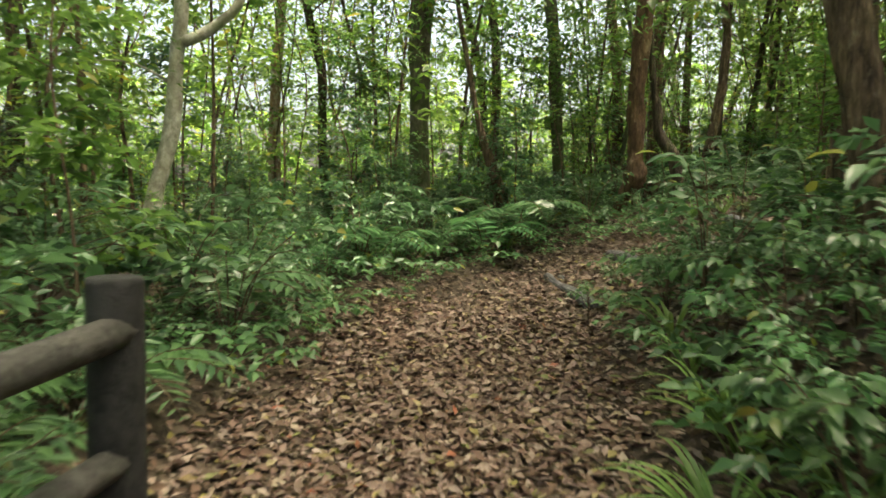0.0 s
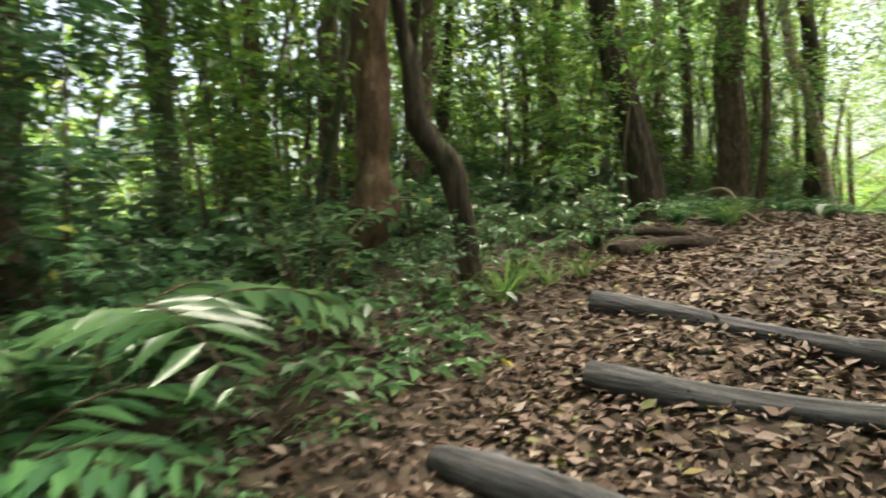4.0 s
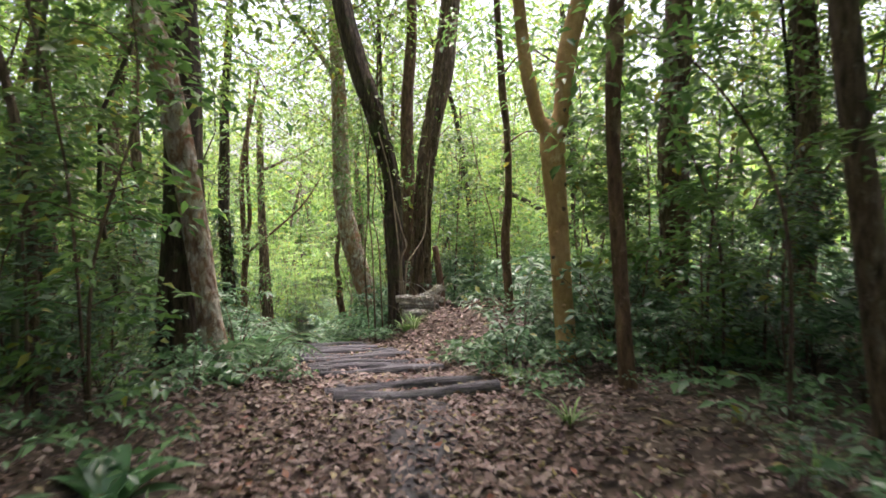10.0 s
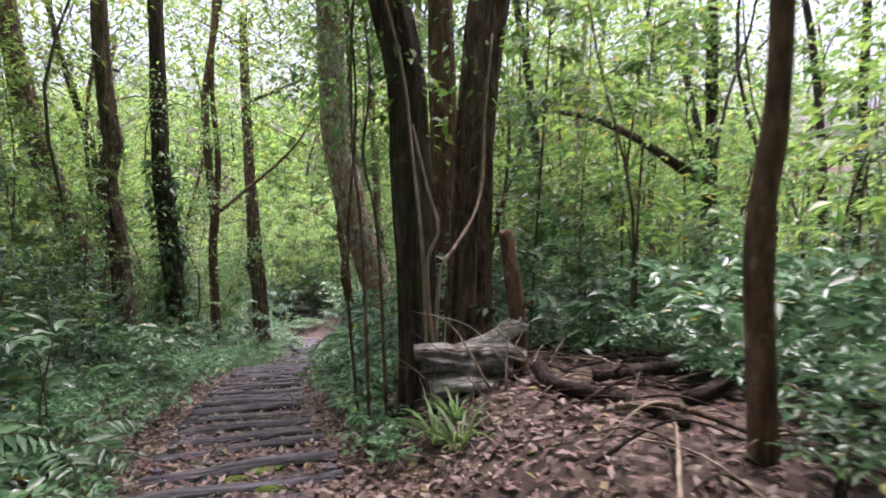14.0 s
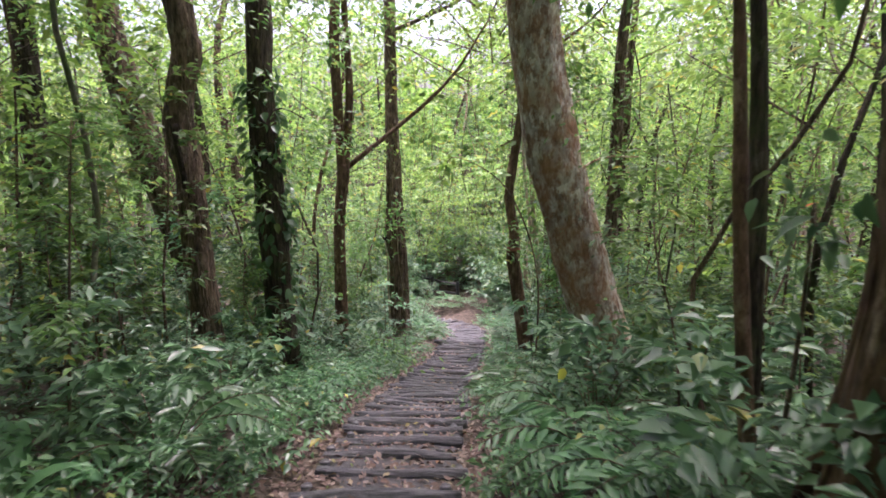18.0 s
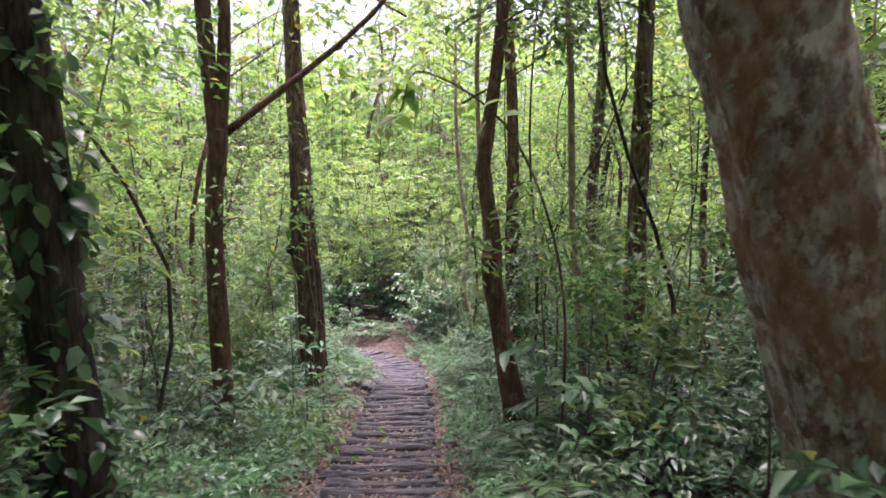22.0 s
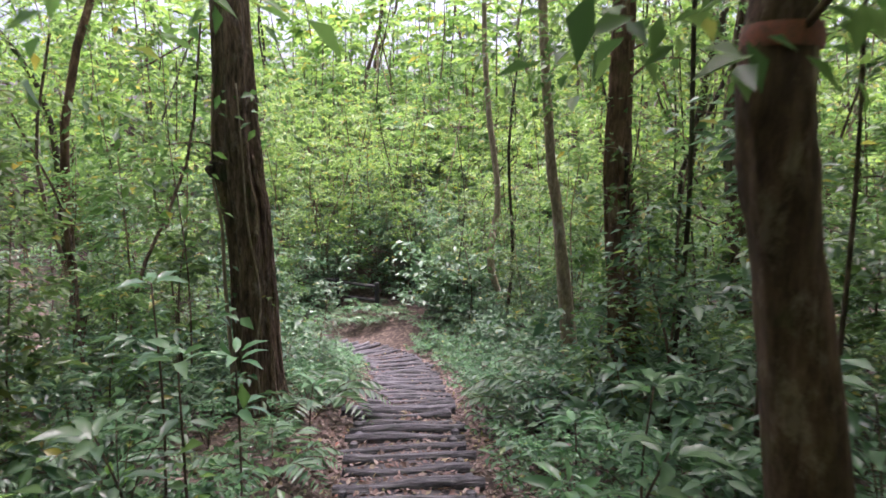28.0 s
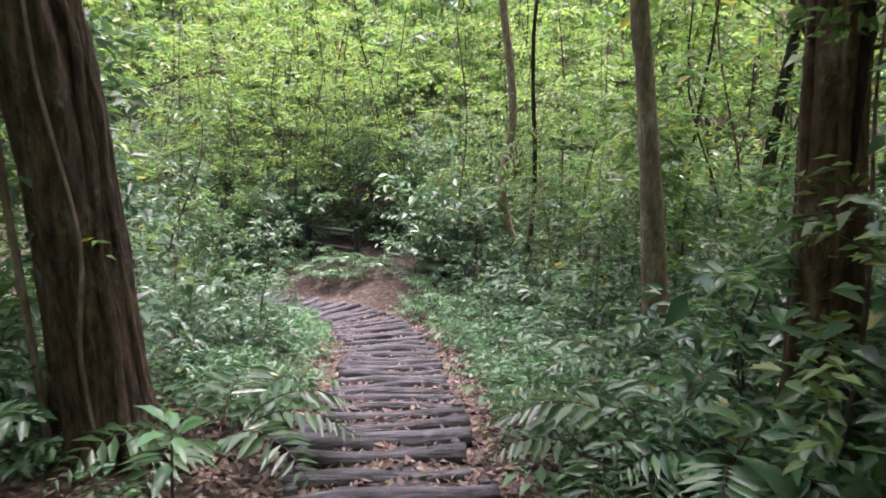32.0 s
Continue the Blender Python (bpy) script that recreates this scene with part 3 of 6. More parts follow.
def sapling_shape(high=3.2, twigs=16, per=20, leaf=0.11, thick=0.016, low=0.35):
    bend = rng.normal(0, 0.12, (4, 2)) * high * 0.4
    ax = refine(np.array([(0, 0, -0.15), (*bend[0] * 0.5, high * 0.35), (*bend[1], high * 0.7), (*(bend[1] + bend[2] * 0.5), high)]), 4)
    sp = [tube(ax, np.linspace(thick, thick * 0.3, len(ax)), 6, 0.05, cap=False)]
    pos, way, ln = [], [], []
    for i in range(twigs):
        t = rng.uniform(low, 1.0)
        s = np.array([np.interp(t, np.linspace(0, 1, len(ax)), ax[:, k]) for k in range(3)])
        a, l = rng.uniform(0, 6.28), high * rng.uniform(0.1, 0.26) * (1.25 - 0.6 * t)
        e = s + np.array([math.cos(a) * l, math.sin(a) * l, rng.uniform(-0.1, 0.35) * l])
        m = (s + e) / 2 + [0, 0, 0.12 * l]
        tw = np.array([s, m, e])
        if i < 15:
            sp.append(tube(tw, np.linspace(thick * 0.35, 0.003, len(tw)), 3, 0.0, cap=False))
        q = np.linspace(0.3, 1.05, per)
        p = np.stack([np.interp(q, np.linspace(0, 1, len(tw)), tw[:, k]) for k in range(3)], 1) + rng.normal(0, 0.035, (per, 3))
        g = unit(e - s)
        across = np.cross(g, [0, 0, 1.0])
        w = across * np.where(np.arange(per) % 2, 1, -1)[:, None] + g * 0.7 + rng.normal(0, 0.35, (per, 3)) + [0, 0, -0.2]
        pos.append(p)
        way.append(w)
        ln.append(leaf * rng.uniform(0.7, 1.3, per))
    pos, way, ln = np.vstack(pos), np.vstack(way), np.concatenate(ln)
    return sp, leaves(pos, way, ln, ln * rng.uniform(0.38, 0.5, len(ln)), 0.18)


def fern_shape(fronds=9, length=0.55, pinnae=13):
    sp, pos, way, ln = [], [], [], []
    for i in range(fronds):
        a = 6.28 * i / fronds + rng.uniform(-0.3, 0.3)
        l = length * rng.uniform(0.75, 1.15)
        d = np.array([math.cos(a), math.sin(a), 0])
        ax = refine(np.array([(0, 0, -0.03), d * l * 0.35 + [0, 0, l * 0.42], d * l * 0.75 + [0, 0, l * 0.5], d * l * 1.1 + [0, 0, l * 0.32]]), 4)
        sp.append(tube(ax, np.linspace(0.005, 0.002, len(ax)), 4, 0.0, cap=False))
        t = np.linspace(0.22, 1.0, pinnae)
        p = np.stack([np.interp(t, np.linspace(0, 1, len(ax)), ax[:, k]) for k in range(3)], 1)
        g = unit(np.stack([np.interp(t, np.linspace(0, 1, len(ax)), np.gradient(ax[:, k])) for k in range(3)], 1))
        across = unit(np.cross(g, [0, 0, 1.0]))
        size = l * 0.3 * np.sin(np.pi * (0.15 + 0.83 * t)) + 0.012
        for sgn in (-1, 1):
            pos.append(p)
            way.append(across * sgn + g * 0.45 + rng.normal(0, 0.06, p.shape) + [0, 0, -0.12])
            ln.append(size)
    pos, way, ln = np.vstack(pos), np.vstack(way), np.concatenate(ln)
    return sp, leaves(pos, way, ln, np.maximum(ln * 0.26, 0.012), 0.1)


def blade_mesh(name, mat, count=10, length=0.35, ratio=0.2, lift=0.9, spread=0.06):
    """Long leaves that rise from one root and arch over."""
    vs, n = [], 7
    quads = []
    for i in range(count):
        a = rng.uniform(0, 6.28)
        d, l = np.array([math.cos(a), math.sin(a), 0]), length * rng.uniform(0.7, 1.2)
        lf = lift * rng.uniform(0.6, 1.2)
        t = np.linspace(0, 1, n)[:, None]
        mid = d * (rng.uniform(0, spread) + l * 0.75 * t**1.3) + np.array([0, 0, 1.0]) * (l * lf * (t - 0.55 * t**2.4)) - [0, 0, 0.02]
        wd = l * ratio * np.sin(np.pi * np.clip(0.06 + 0.94 * t**0.8, 0, 1)) * 0.5 + 0.001
        ac = np.array([-d[1], d[0], 0])
        row = np.stack([mid - ac * wd + [0, 0, 1] * wd * 0.3, mid, mid + ac * wd + [0, 0, 1] * wd * 0.3], 1)
        b = len(vs) * n * 3
        vs.append(row.reshape(-1, 3))
        for k in range(n - 1):
            for j in (0, 1):
                quads.append((b + k * 3 + j, b + k * 3 + j + 1, b + (k + 1) * 3 + j + 1, b + (k + 1) * 3 + j))
    return np_mesh(name, np.vstack(vs), [np.array(quads)], mat)


SPRAYS = [crown_mesh("spray", LEAF_MID, rng.uniform(0.55, 0.85), rng.uniform(0.7, 1.3), 13, 20, rng.uniform(0.09, 0.115)) for _ in range(5)]
CROWNS = [crown_mesh("crown", LEAF_CANOPY, rng.uniform(1.9, 2.7), rng.uniform(3.0, 4.4), 40, 24, rng.uniform(0.13, 0.17)) for _ in range(7)]

# ---- trees ----
HEROES = []


def tree(name, label, axis, mat, top=9.0, crown=1.0, limbs=2, flare=1.5, sides=12, rough=0.07, forks=(), group="forest trees", low=0.0, sway=0.5, ridges=0.0, sprays=3, strands=0):
    """A tree whose trunk passes through the rows of axis (x, y, z, radius), from its root to a canopy at the height top above the root."""
    ax = np.array(axis, float)
    d = ax[0, :3] - ax[1, :3]
    d = d / max(abs(d[2]), 0.2)
    x0, y0 = ax[0, 0], ax[0, 1]
    g = gz(x0, y0)
    pts, rad = list(ax[:, :3]), list(ax[:, 3])
    if ax[0, 2] > g - 0.05:
        k = min(max(ax[0, 2] - g + 0.12, 0.15), 2.0)
        foot = ax[0, :3] + np.array([np.clip(d[0], -0.35, 0.35) * k, np.clip(d[1], -0.35, 0.35) * k, -k])
        foot[2] = min(foot[2], gz(foot[0], foot[1]) - 0.12)
        pts, rad = [foot] + pts, [ax[0, 3] * 1.08] + rad
    base = np.array(pts[0])
    end, way = ax[-1, :3], unit(ax[-1, :3] - ax[-2, :3])
    ztop = base[2] + top
    if not forks:
        p = end.copy()
        while p[2] < ztop:
            way = unit(way * 0.75 + np.array([rng.normal(0, 0.12) * sway, rng.normal(0, 0.12) * sway, 0.42]))
            p = p + way * 1.1
            pts.append(p.copy())
            rad.append(max(rad[-1] * 0.9, 0.02))
    if forks:
        pts.append(end + way * 0.07)
        rad.append(rad[-1] * 0.6)
    e = thing(name, *base, label, "tree", group)
    HEROES.append((base[0], base[1]))
    local = refine(np.array(pts) - base, 9 if ridges else 5)
    rr = np.interp(np.linspace(0, 1, len(local)), np.linspace(0, 1, len(rad)), rad)
    hgt = local[:, 2]
    rr = rr * (1 + (flare - 1) * np.exp(-np.maximum(hgt, 0) / 0.22))
    part("trunk", np_mesh("trunk", *tube(local, rr, sides, rough * (0.5 if ridges else 1), lobes=0.25 * (flare - 1), ridges=ridges), mat), e)
    for i in range(strands):
        k1 = int(np.argmax(local[:, 2] > rng.uniform(1.4, 3.4)))
        ks = np.linspace(0, k1, 9).astype(int)
        a0, w0 = 6.28 * (i + rng.uniform(-0.3, 0.3)) / strands, rng.uniform(0.012, 0.04)
        ang = a0 + rng.normal(0, 0.16, 9).cumsum() * 0.6
        out = rr[ks] * np.r_[rng.uniform(1.1, 1.4), rng.uniform(0.94, 1.04, 7), 0.85]
        way_ = np.stack([np.cos(ang) * out, np.sin(ang) * out, np.zeros(9)], 1)
        part("bark_strand", np_mesh("bark_strand", *tube(refine(local[ks] + way_, 3), np.interp(np.linspace(0, 1, 25), [0, 0.2, 1], [w0 * 1.8, w0, w0 * 0.6]), 7, 0.12), mat), e)
    heads = [] if forks else [local[-1]]
    for fork in forks:
        fk = np.array(fork, float)
        fp, fr = [fk[0, :3] - way * 0.3] + list(fk[:, :3]), [ax[-1, 3] * 0.8] + list(fk[:, 3])
        w2, p = unit(fp[-1] - fp[-2]), np.array(fp[-1])
        while p[2] < ztop:
            w2 = unit(w2 * 0.8 + np.array([rng.normal(0, 0.1), rng.normal(0, 0.1), 0.3]))
            p = p + w2 * 1.1
            fp.append(p.copy())
            fr.append(max(fr[-1] * 0.88, 0.018))
        lf = refine(np.array(fp) - base, 4)
        part("limb", np_mesh("limb", *tube(lf, np.interp(np.linspace(0, 1, len(lf)), np.linspace(0, 1, len(fr)), fr), max(10, sides), 0.05, ridges=ridges), mat), e)
        heads.append(lf[-1])
    for i in range(limbs):
        t = rng.uniform(0.72, 0.95)
        k = int(t * (len(local) - 1))
        s, r0 = local[k], rr[k] * 0.45
        a, l = rng.uniform(0, 6.28), rng.uniform(1.2, 2.6)
        tip = s + np.array([math.cos(a) * l, math.sin(a) * l, rng.uniform(0.5, 1.3) * l])
        lb = refine(np.array([s, (s + tip) / 2 + rng.normal(0, 0.15, 3), tip]), 4)
        part("limb", np_mesh("limb", *tube(lb, np.linspace(r0, 0.012, len(lb)), 7, 0.06), mat), e)
        heads.append(tip)
    for i in range(sprays * (2 if y0 < 3 else 1)):
        k = int(np.argmax(local[:, 2] > rng.uniform(1.9, 4.8)))
        s, a = local[k], rng.uniform(0, 6.28)
        tip = s + np.array([math.cos(a), math.sin(a), rng.uniform(-0.1, 0.5)]) * rng.uniform(0.5, 0.9)
        if float(side_of(base[0] + tip[0], base[1] + tip[1])[0][0]) < 1.2:
            continue
        lb = refine(np.array([s, (s + tip) / 2 + [0, 0, 0.1], tip]), 3)
        t_ = part("twig", np_mesh("twig", *tube(lb, np.linspace(0.014, 0.006, len(lb)), 5, 0.05), mat), e)
        lv, tw = SPRAYS[int(rng.integers(len(SPRAYS)))]
        part("foliage", lv, t_, at=place(tip[0], tip[1], tip[2], rng.uniform(0, 360), rng.uniform(0.8, 1.2)))
    if crown:
        for h in heads:
            lv, tw = CROWNS[int(rng.integers(len(CROWNS)))]
            hx, hy = base[0] + h[0], base[1] + h[1]
            h = np.array([h[0], h[1], max(h[2], gz(hx, hy) + (5.2 if float(side_of(hx, hy)[0][0]) < 4 else 3.5) - base[2])])
            m = place(h[0], h[1], h[2] - 0.2, rng.uniform(0, 360), crown * rng.uniform(0.75, 1.1))
            c = part("crown", lv, e, at=m)
            tagged(part("branchwork", tw, c), kind="stuff")
    return e

tree("tree", "olive grey mossy tree standing in shrubs at the bend", [(-2.76, -3.18, -0.44, 0.148), (-2.77, -3.23, 0.23, 0.140), (-2.77, -3.27, 1.09, 0.133), (-2.77, -3.27, 1.88, 0.132), (-2.77, -3.28, 2.46, 0.158)], OLIVE, top=9, limbs=3)
tree("tree", "dark leaning tree behind the bend", [(-1.92, -2.29, 0.06, 0.083), (-1.95, -2.36, 0.41, 0.078), (-1.99, -2.47, 0.75, 0.069), (-2.04, -2.62, 1.24, 0.044), (-2.07, -2.72, 1.72, 0.034)], BROWN, top=9)
tree("tree", "slender olive brown tree beside the climb", [(-3.60, -0.79, 0.08, 0.095), (-3.62, -0.82, 0.52, 0.090), (-3.65, -0.88, 1.36, 0.090), (-3.67, -0.93, 2.20, 0.095), (-3.68, -0.95, 2.76, 0.101)], OLIVE, top=9)
tree("tree", "rust brown tree with a swollen burl at its foot", [(-1.91, -0.64, 0.34, 0.076), (-1.88, -0.61, 0.46, 0.088), (-1.81, -0.53, 0.64, 0.155), (-1.81, -0.53, 0.79, 0.128), (-1.81, -0.53, 0.96, 0.094), (-1.81, -0.53, 1.21, 0.111), (-1.82, -0.54, 1.49, 0.120), (-1.82, -0.54, 1.77, 0.117)], RUST, top=9, limbs=2, rough=0.12)
tree("tree", "dark leaning tree with patchy bark beside the steps", [(-1.45, -0.08, 0.29, 0.059), (-1.47, -0.09, 0.49, 0.065), (-1.50, -0.12, 0.73, 0.076), (-1.54, -0.15, 0.94, 0.082), (-1.63, -0.22, 1.09, 0.079), (-1.69, -0.28, 1.24, 0.073), (-1.71, -0.29, 1.53, 0.064), (-1.76, -0.33, 1.82, 0.047)], DARK, top=9)
tree("tree", "dark stout tree on the bank", [(3.32, -2.08, 0.38, 0.107), (3.25, -2.15, 0.90, 0.101), (3.19, -2.21, 1.34, 0.102)], BROWN, top=8, sides=20, ridges=0.085)
tree("tree", "thin dark tree near the bend", [(-4.28, -4.33, -0.49, 0.078), (-4.28, -4.41, 0.13, 0.078), (-4.28, -4.49, 0.82, 0.069), (-4.28, -4.51, 1.59, 0.069), (-4.28, -4.53, 2.34, 0.069), (-4.28, -4.72, 3.08, 0.068)], DARK, top=8)
tree("tree", "stout dark fissured tree beside the trail", [(-2.27, 4.66, 0.95, 0.205), (-2.41, 4.67, 1.71, 0.193), (-2.60, 4.67, 2.39, 0.182), (-2.73, 4.67, 2.91, 0.171)], DARK, top=9, limbs=3, flare=1.35, sides=28, ridges=0.085)
tree("tree", "thick brown trunk beside the trail", [(-2.30, 8.11, 1.27, 0.281), (-2.26, 8.11, 2.44, 0.214), (-2.32, 8.11, 3.18, 0.225), (-2.28, 8.11, 3.67, 0.237)], BROWN, top=10, limbs=3, flare=1.25, sides=28, ridges=0.085)
tree("tree", "dark straight tree with leaves at its foot", [(-1.64, 11.0, 1.06, 0.2), (-1.58, 11.0, 2.5, 0.17), (-1.6, 11.0, 3.85, 0.156), (-1.63, 11.0, 4.5, 0.15)], DARK, top=10)
tree("tree", "leaning pale spotted trunk against a dark tree", [(-1.29, 10.57, 1.33, 0.102), (-1.46, 10.58, 2.53, 0.102), (-1.65, 10.59, 3.47, 0.113), (-1.88, 10.60, 4.23, 0.106)], SPOTTED, top=9, flare=1.15)
tree("tree", "slender brown tree beside the trail", [(-1.59, 7.04, 1.24, 0.059), (-1.51, 7.04, 1.92, 0.054), (-1.47, 7.04, 2.54, 0.058), (-1.48, 7.04, 3.35, 0.058)], BROWN, top=8, flare=1.2)
tree("tree", "patchy brown tree among low foliage", [(3.01, 11.21, 1.19, 0.155), (3.03, 11.21, 2.10, 0.146), (2.99, 11.22, 2.93, 0.140), (3.04, 11.21, 3.76, 0.133), (3.04, 11.21, 4.31, 0.133)], BROWN, top=9)
tree("tree", "brown straight tree among low foliage", [(2.46, 7.94, 1.28, 0.079), (2.31, 7.95, 2.22, 0.074), (2.20, 7.95, 2.95, 0.066), (2.17, 7.96, 3.45, 0.065)], BROWN, top=9)
tree("tree", "thin crooked red brown tree among low foliage", [(1.74, 9.42, 1.37, 0.052), (1.65, 9.42, 2.66, 0.051), (1.66, 9.42, 3.42, 0.061), (1.68, 9.42, 3.92, 0.046)], RUST, top=8)
tree("tree", "slender crooked grey brown tree by the dead logs", [(1.93, 13.54, 0.77, 0.054), (1.85, 13.55, 1.88, 0.061), (1.89, 13.55, 2.45, 0.048), (1.87, 13.55, 3.34, 0.048), (1.81, 13.56, 3.87, 0.050)], RUST, top=9, flare=1.2, crown=0.45)
tree("tree", "thick leaning trunk with pale lichen patches", [(0.4, 20.97, -0.43, 0.255), (0.07, 20.97, 0.63, 0.228), (-0.145, 20.96, 1.35, 0.23), (-0.25, 20.96, 1.69, 0.235)], SPOTTED, top=9, limbs=3, flare=1.3, sides=28, ridges=0.03)
tree("tree", "dark brown tree with a swollen hollow in its trunk", [(-3.88, 21.60, 0.04, 0.159), (-3.93, 21.60, 0.79, 0.145), (-3.96, 21.59, 1.40, 0.148), (-4.04, 21.58, 1.95, 0.151), (-3.92, 21.60, 2.58, 0.143), (-3.95, 21.59, 2.86, 0.142)], BROWN, top=9, rough=0.1, sides=16)
tree("tree", "thick leaning brown tree deep in the wood", [(-5.45, 24.02, 0.18, 0.226), (-5.87, 23.96, 1.51, 0.227), (-6.21, 23.92, 2.72, 0.229), (-6.37, 23.90, 3.40, 0.219)], BROWN, top=10)
tree("tree", "dark straight tree clad in climbing leaves", [(-3.33, 22.41, -0.66, 0.181), (-3.42, 22.40, 1.09, 0.168), (-3.49, 22.39, 2.21, 0.155), (-3.48, 22.39, 3.02, 0.143)], DARK, top=10)
tree("tree", "thick dark brown tree with a knot beside the trail", [(-3.38, 29.90, -3.02, 0.220), (-3.41, 29.90, -2.01, 0.200), (-3.44, 29.90, -1.09, 0.191), (-3.52, 29.90, -0.47, 0.205), (-3.53, 29.90, -0.03, 0.181)], BROWN, top=9, limbs=3, sides=40, ridges=0.12, flare=1.35, strands=7)
tree("tree", "knobbly rust brown tree beside the trail", [(-0.40, 25.47, -1.62, 0.123), (-0.59, 25.48, -0.55, 0.104), (-0.66, 25.48, -0.10, 0.108), (-0.66, 25.48, 0.33, 0.076), (-0.74, 25.49, 0.77, 0.072), (-0.74, 25.49, 1.14, 0.068)], RUST, top=8, rough=0.14, limbs=3, sides=20, ridges=0.085)
tree("tree", "brown straight tree among shrubs", [(0.91, 25.54, -1.62, 0.135), (0.86, 25.55, -0.38, 0.113), (0.86, 25.55, 0.41, 0.104), (0.86, 25.55, 1.17, 0.095)], BROWN, top=9)
tree("tree", "slender pale brown tree among shrubs", [(0.34, 25.42, -1.47, 0.049), (0.24, 25.42, -0.35, 0.043), (0.15, 25.43, 0.56, 0.036), (0.13, 25.43, 1.13, 0.035)], VINE, top=8)
tree("tree", "split rust brown trunk with a dark hollow", [(0.22, 29.52, -2.50, 0.163), (0.09, 29.53, -1.12, 0.117), (0.03, 29.53, -0.50, 0.106), (0.02, 29.53, -0.05, 0.104)], RUST, top=9, sides=24, ridges=0.1, strands=6)
tree("tree", "pale brown tree with an earthy foot", [(0.01, 31.18, -2.65, 0.100), (-0.13, 31.18, -1.53, 0.071), (-0.22, 31.19, -0.84, 0.065), (-0.29, 31.19, -0.42, 0.059)], VINE, top=9)
tree("tree", "crooked slender pale tree on the far bank", [(-0.23, 36.70, -3.60, 0.081), (-0.51, 36.71, -2.52, 0.075), (-0.37, 36.70, -1.31, 0.060), (-0.57, 36.71, 0.30, 0.058)], VINE, top=8)
tree("tree", "dark brown tree among shrubs", [(2.02, 30.82, -2.61, 0.120), (1.77, 30.83, -1.01, 0.118), (1.64, 30.83, 0.14, 0.108)], BROWN, top=9)
tree("tree", "stout dark tree with reddish flaking bark", [(0.90, 17.54, 0.33, 0.239), (0.91, 17.54, 1.26, 0.155), (0.89, 17.54, 1.84, 0.138), (0.89, 17.54, 2.39, 0.133)], RUST, top=9, sides=28, flare=1.5, ridges=0.08, strands=8)
tree("tree", "thin red brown stem beside the trail", [(0.66, 18.23, 0.13, 0.041), (0.54, 18.21, 1.10, 0.036), (0.46, 18.20, 1.98, 0.029), (0.41, 18.20, 2.53, 0.025)], RUST, top=6, flare=1.1, limbs=1)
tree("tree", "thin dusky stem beside the trail", [(0.83, 18.80, 0.24, 0.054), (0.75, 18.79, 1.67, 0.048), (0.66, 18.78, 2.64, 0.039)], DARK, top=7, flare=1.1, limbs=1)
tree("tree", "dark leaning tree in the undergrowth", [(-6.18, 22.24, -0.48, 0.149), (-6.22, 22.23, 1.44, 0.143), (-6.27, 22.23, 3.48, 0.123)], DARK, top=9)
tree("tree", "pale grey smooth tree with a low side limb", [(-0.64, -6.32, -0.72, 0.093), (-0.64, -6.31, -0.17, 0.087), (-0.65, -6.25, 0.29, 0.081), (-0.68, -6.10, 0.91, 0.076), (-0.69, -6.05, 1.61, 0.070), (-0.70, -6.00, 2.15, 0.065)], GREY, top=8, limbs=1)
orange_ = tree("tree", "orange barked tree that forks above head height", [(1.72, 10.59, 0.91, 0.080), (1.65, 10.60, 1.89, 0.086), (1.60, 10.60, 2.53, 0.100), (1.58, 10.61, 2.92, 0.107)], ORANGE, top=9, limbs=0, flare=1.3, rough=0.05, crown=0.8, sides=16,
     forks=[[(1.56, 10.61, 2.91, 0.089), (1.46, 10.62, 3.03, 0.064), (1.36, 10.63, 3.45, 0.058), (1.33, 10.64, 3.66, 0.057)], [(1.59, 10.60, 2.91, 0.089), (1.66, 10.60, 3.06, 0.075), (1.69, 10.59, 3.45, 0.081), (1.72, 10.59, 3.66, 0.085)]])
for k_ in range(11):
    z_, a_ = 1.2 + 0.21 * k_, rng.uniform(3.4, 6.0)
    x_, r_ = np.interp(z_, [0.91, 1.89, 2.53, 3.4], [1.72, 1.65, 1.6, 1.6]), np.interp(z_, [0.91, 2.92, 3.4], [0.08, 0.105, 0.12])
    c_ = np.array([x_ + math.cos(a_) * r_ * 0.93, 10.6 + math.sin(a_) * r_ * 0.93, z_]) - np.array(orange_.location)
    part("branch_scar", np_mesh("branch_scar", *tube(np.array([c_, c_ + [math.cos(a_) * 0.012, math.sin(a_) * 0.012, 0.003], c_ + [math.cos(a_) * 0.02, math.sin(a_) * 0.02, 0.004]]), np.array([0.024, 0.018, 0.008]) * rng.uniform(0.6, 1.1), 8, 0.15), (DARK, ORANGE, RUST)[k_ % 3]), orange_, "dark branch scar")
tree("tree", "slender forked tree with pale upper stems", [(-3.53, 25.60, -1.75, 0.107), (-3.56, 25.59, 0.23, 0.095), (-3.47, 25.60, 1.25, 0.102)], RUST, top=9, limbs=1, flare=1.2,
     forks=[[(-3.49, 25.60, 1.17, 0.085), (-3.56, 25.59, 2.49, 0.083), (-3.58, 25.59, 3.68, 0.081)], [(-3.46, 25.61, 1.17, 0.077), (-3.36, 25.62, 2.49, 0.062), (-3.42, 25.61, 3.68, 0.053)]])
tree("tree", "old dark tree with two thick stems hung with vines", [(0.54, 15.74, 0.67, 0.135), (0.49, 15.75, 1.96, 0.125), (0.45, 15.75, 2.87, 0.13), (0.26, 15.77, 3.67, 0.14), (0.06, 15.79, 4.30, 0.165), (-0.05, 15.80, 4.62, 0.154)], DARK, top=10, limbs=1, flare=1.4, sides=30, ridges=0.13, crown=0.5, strands=9, sprays=0)
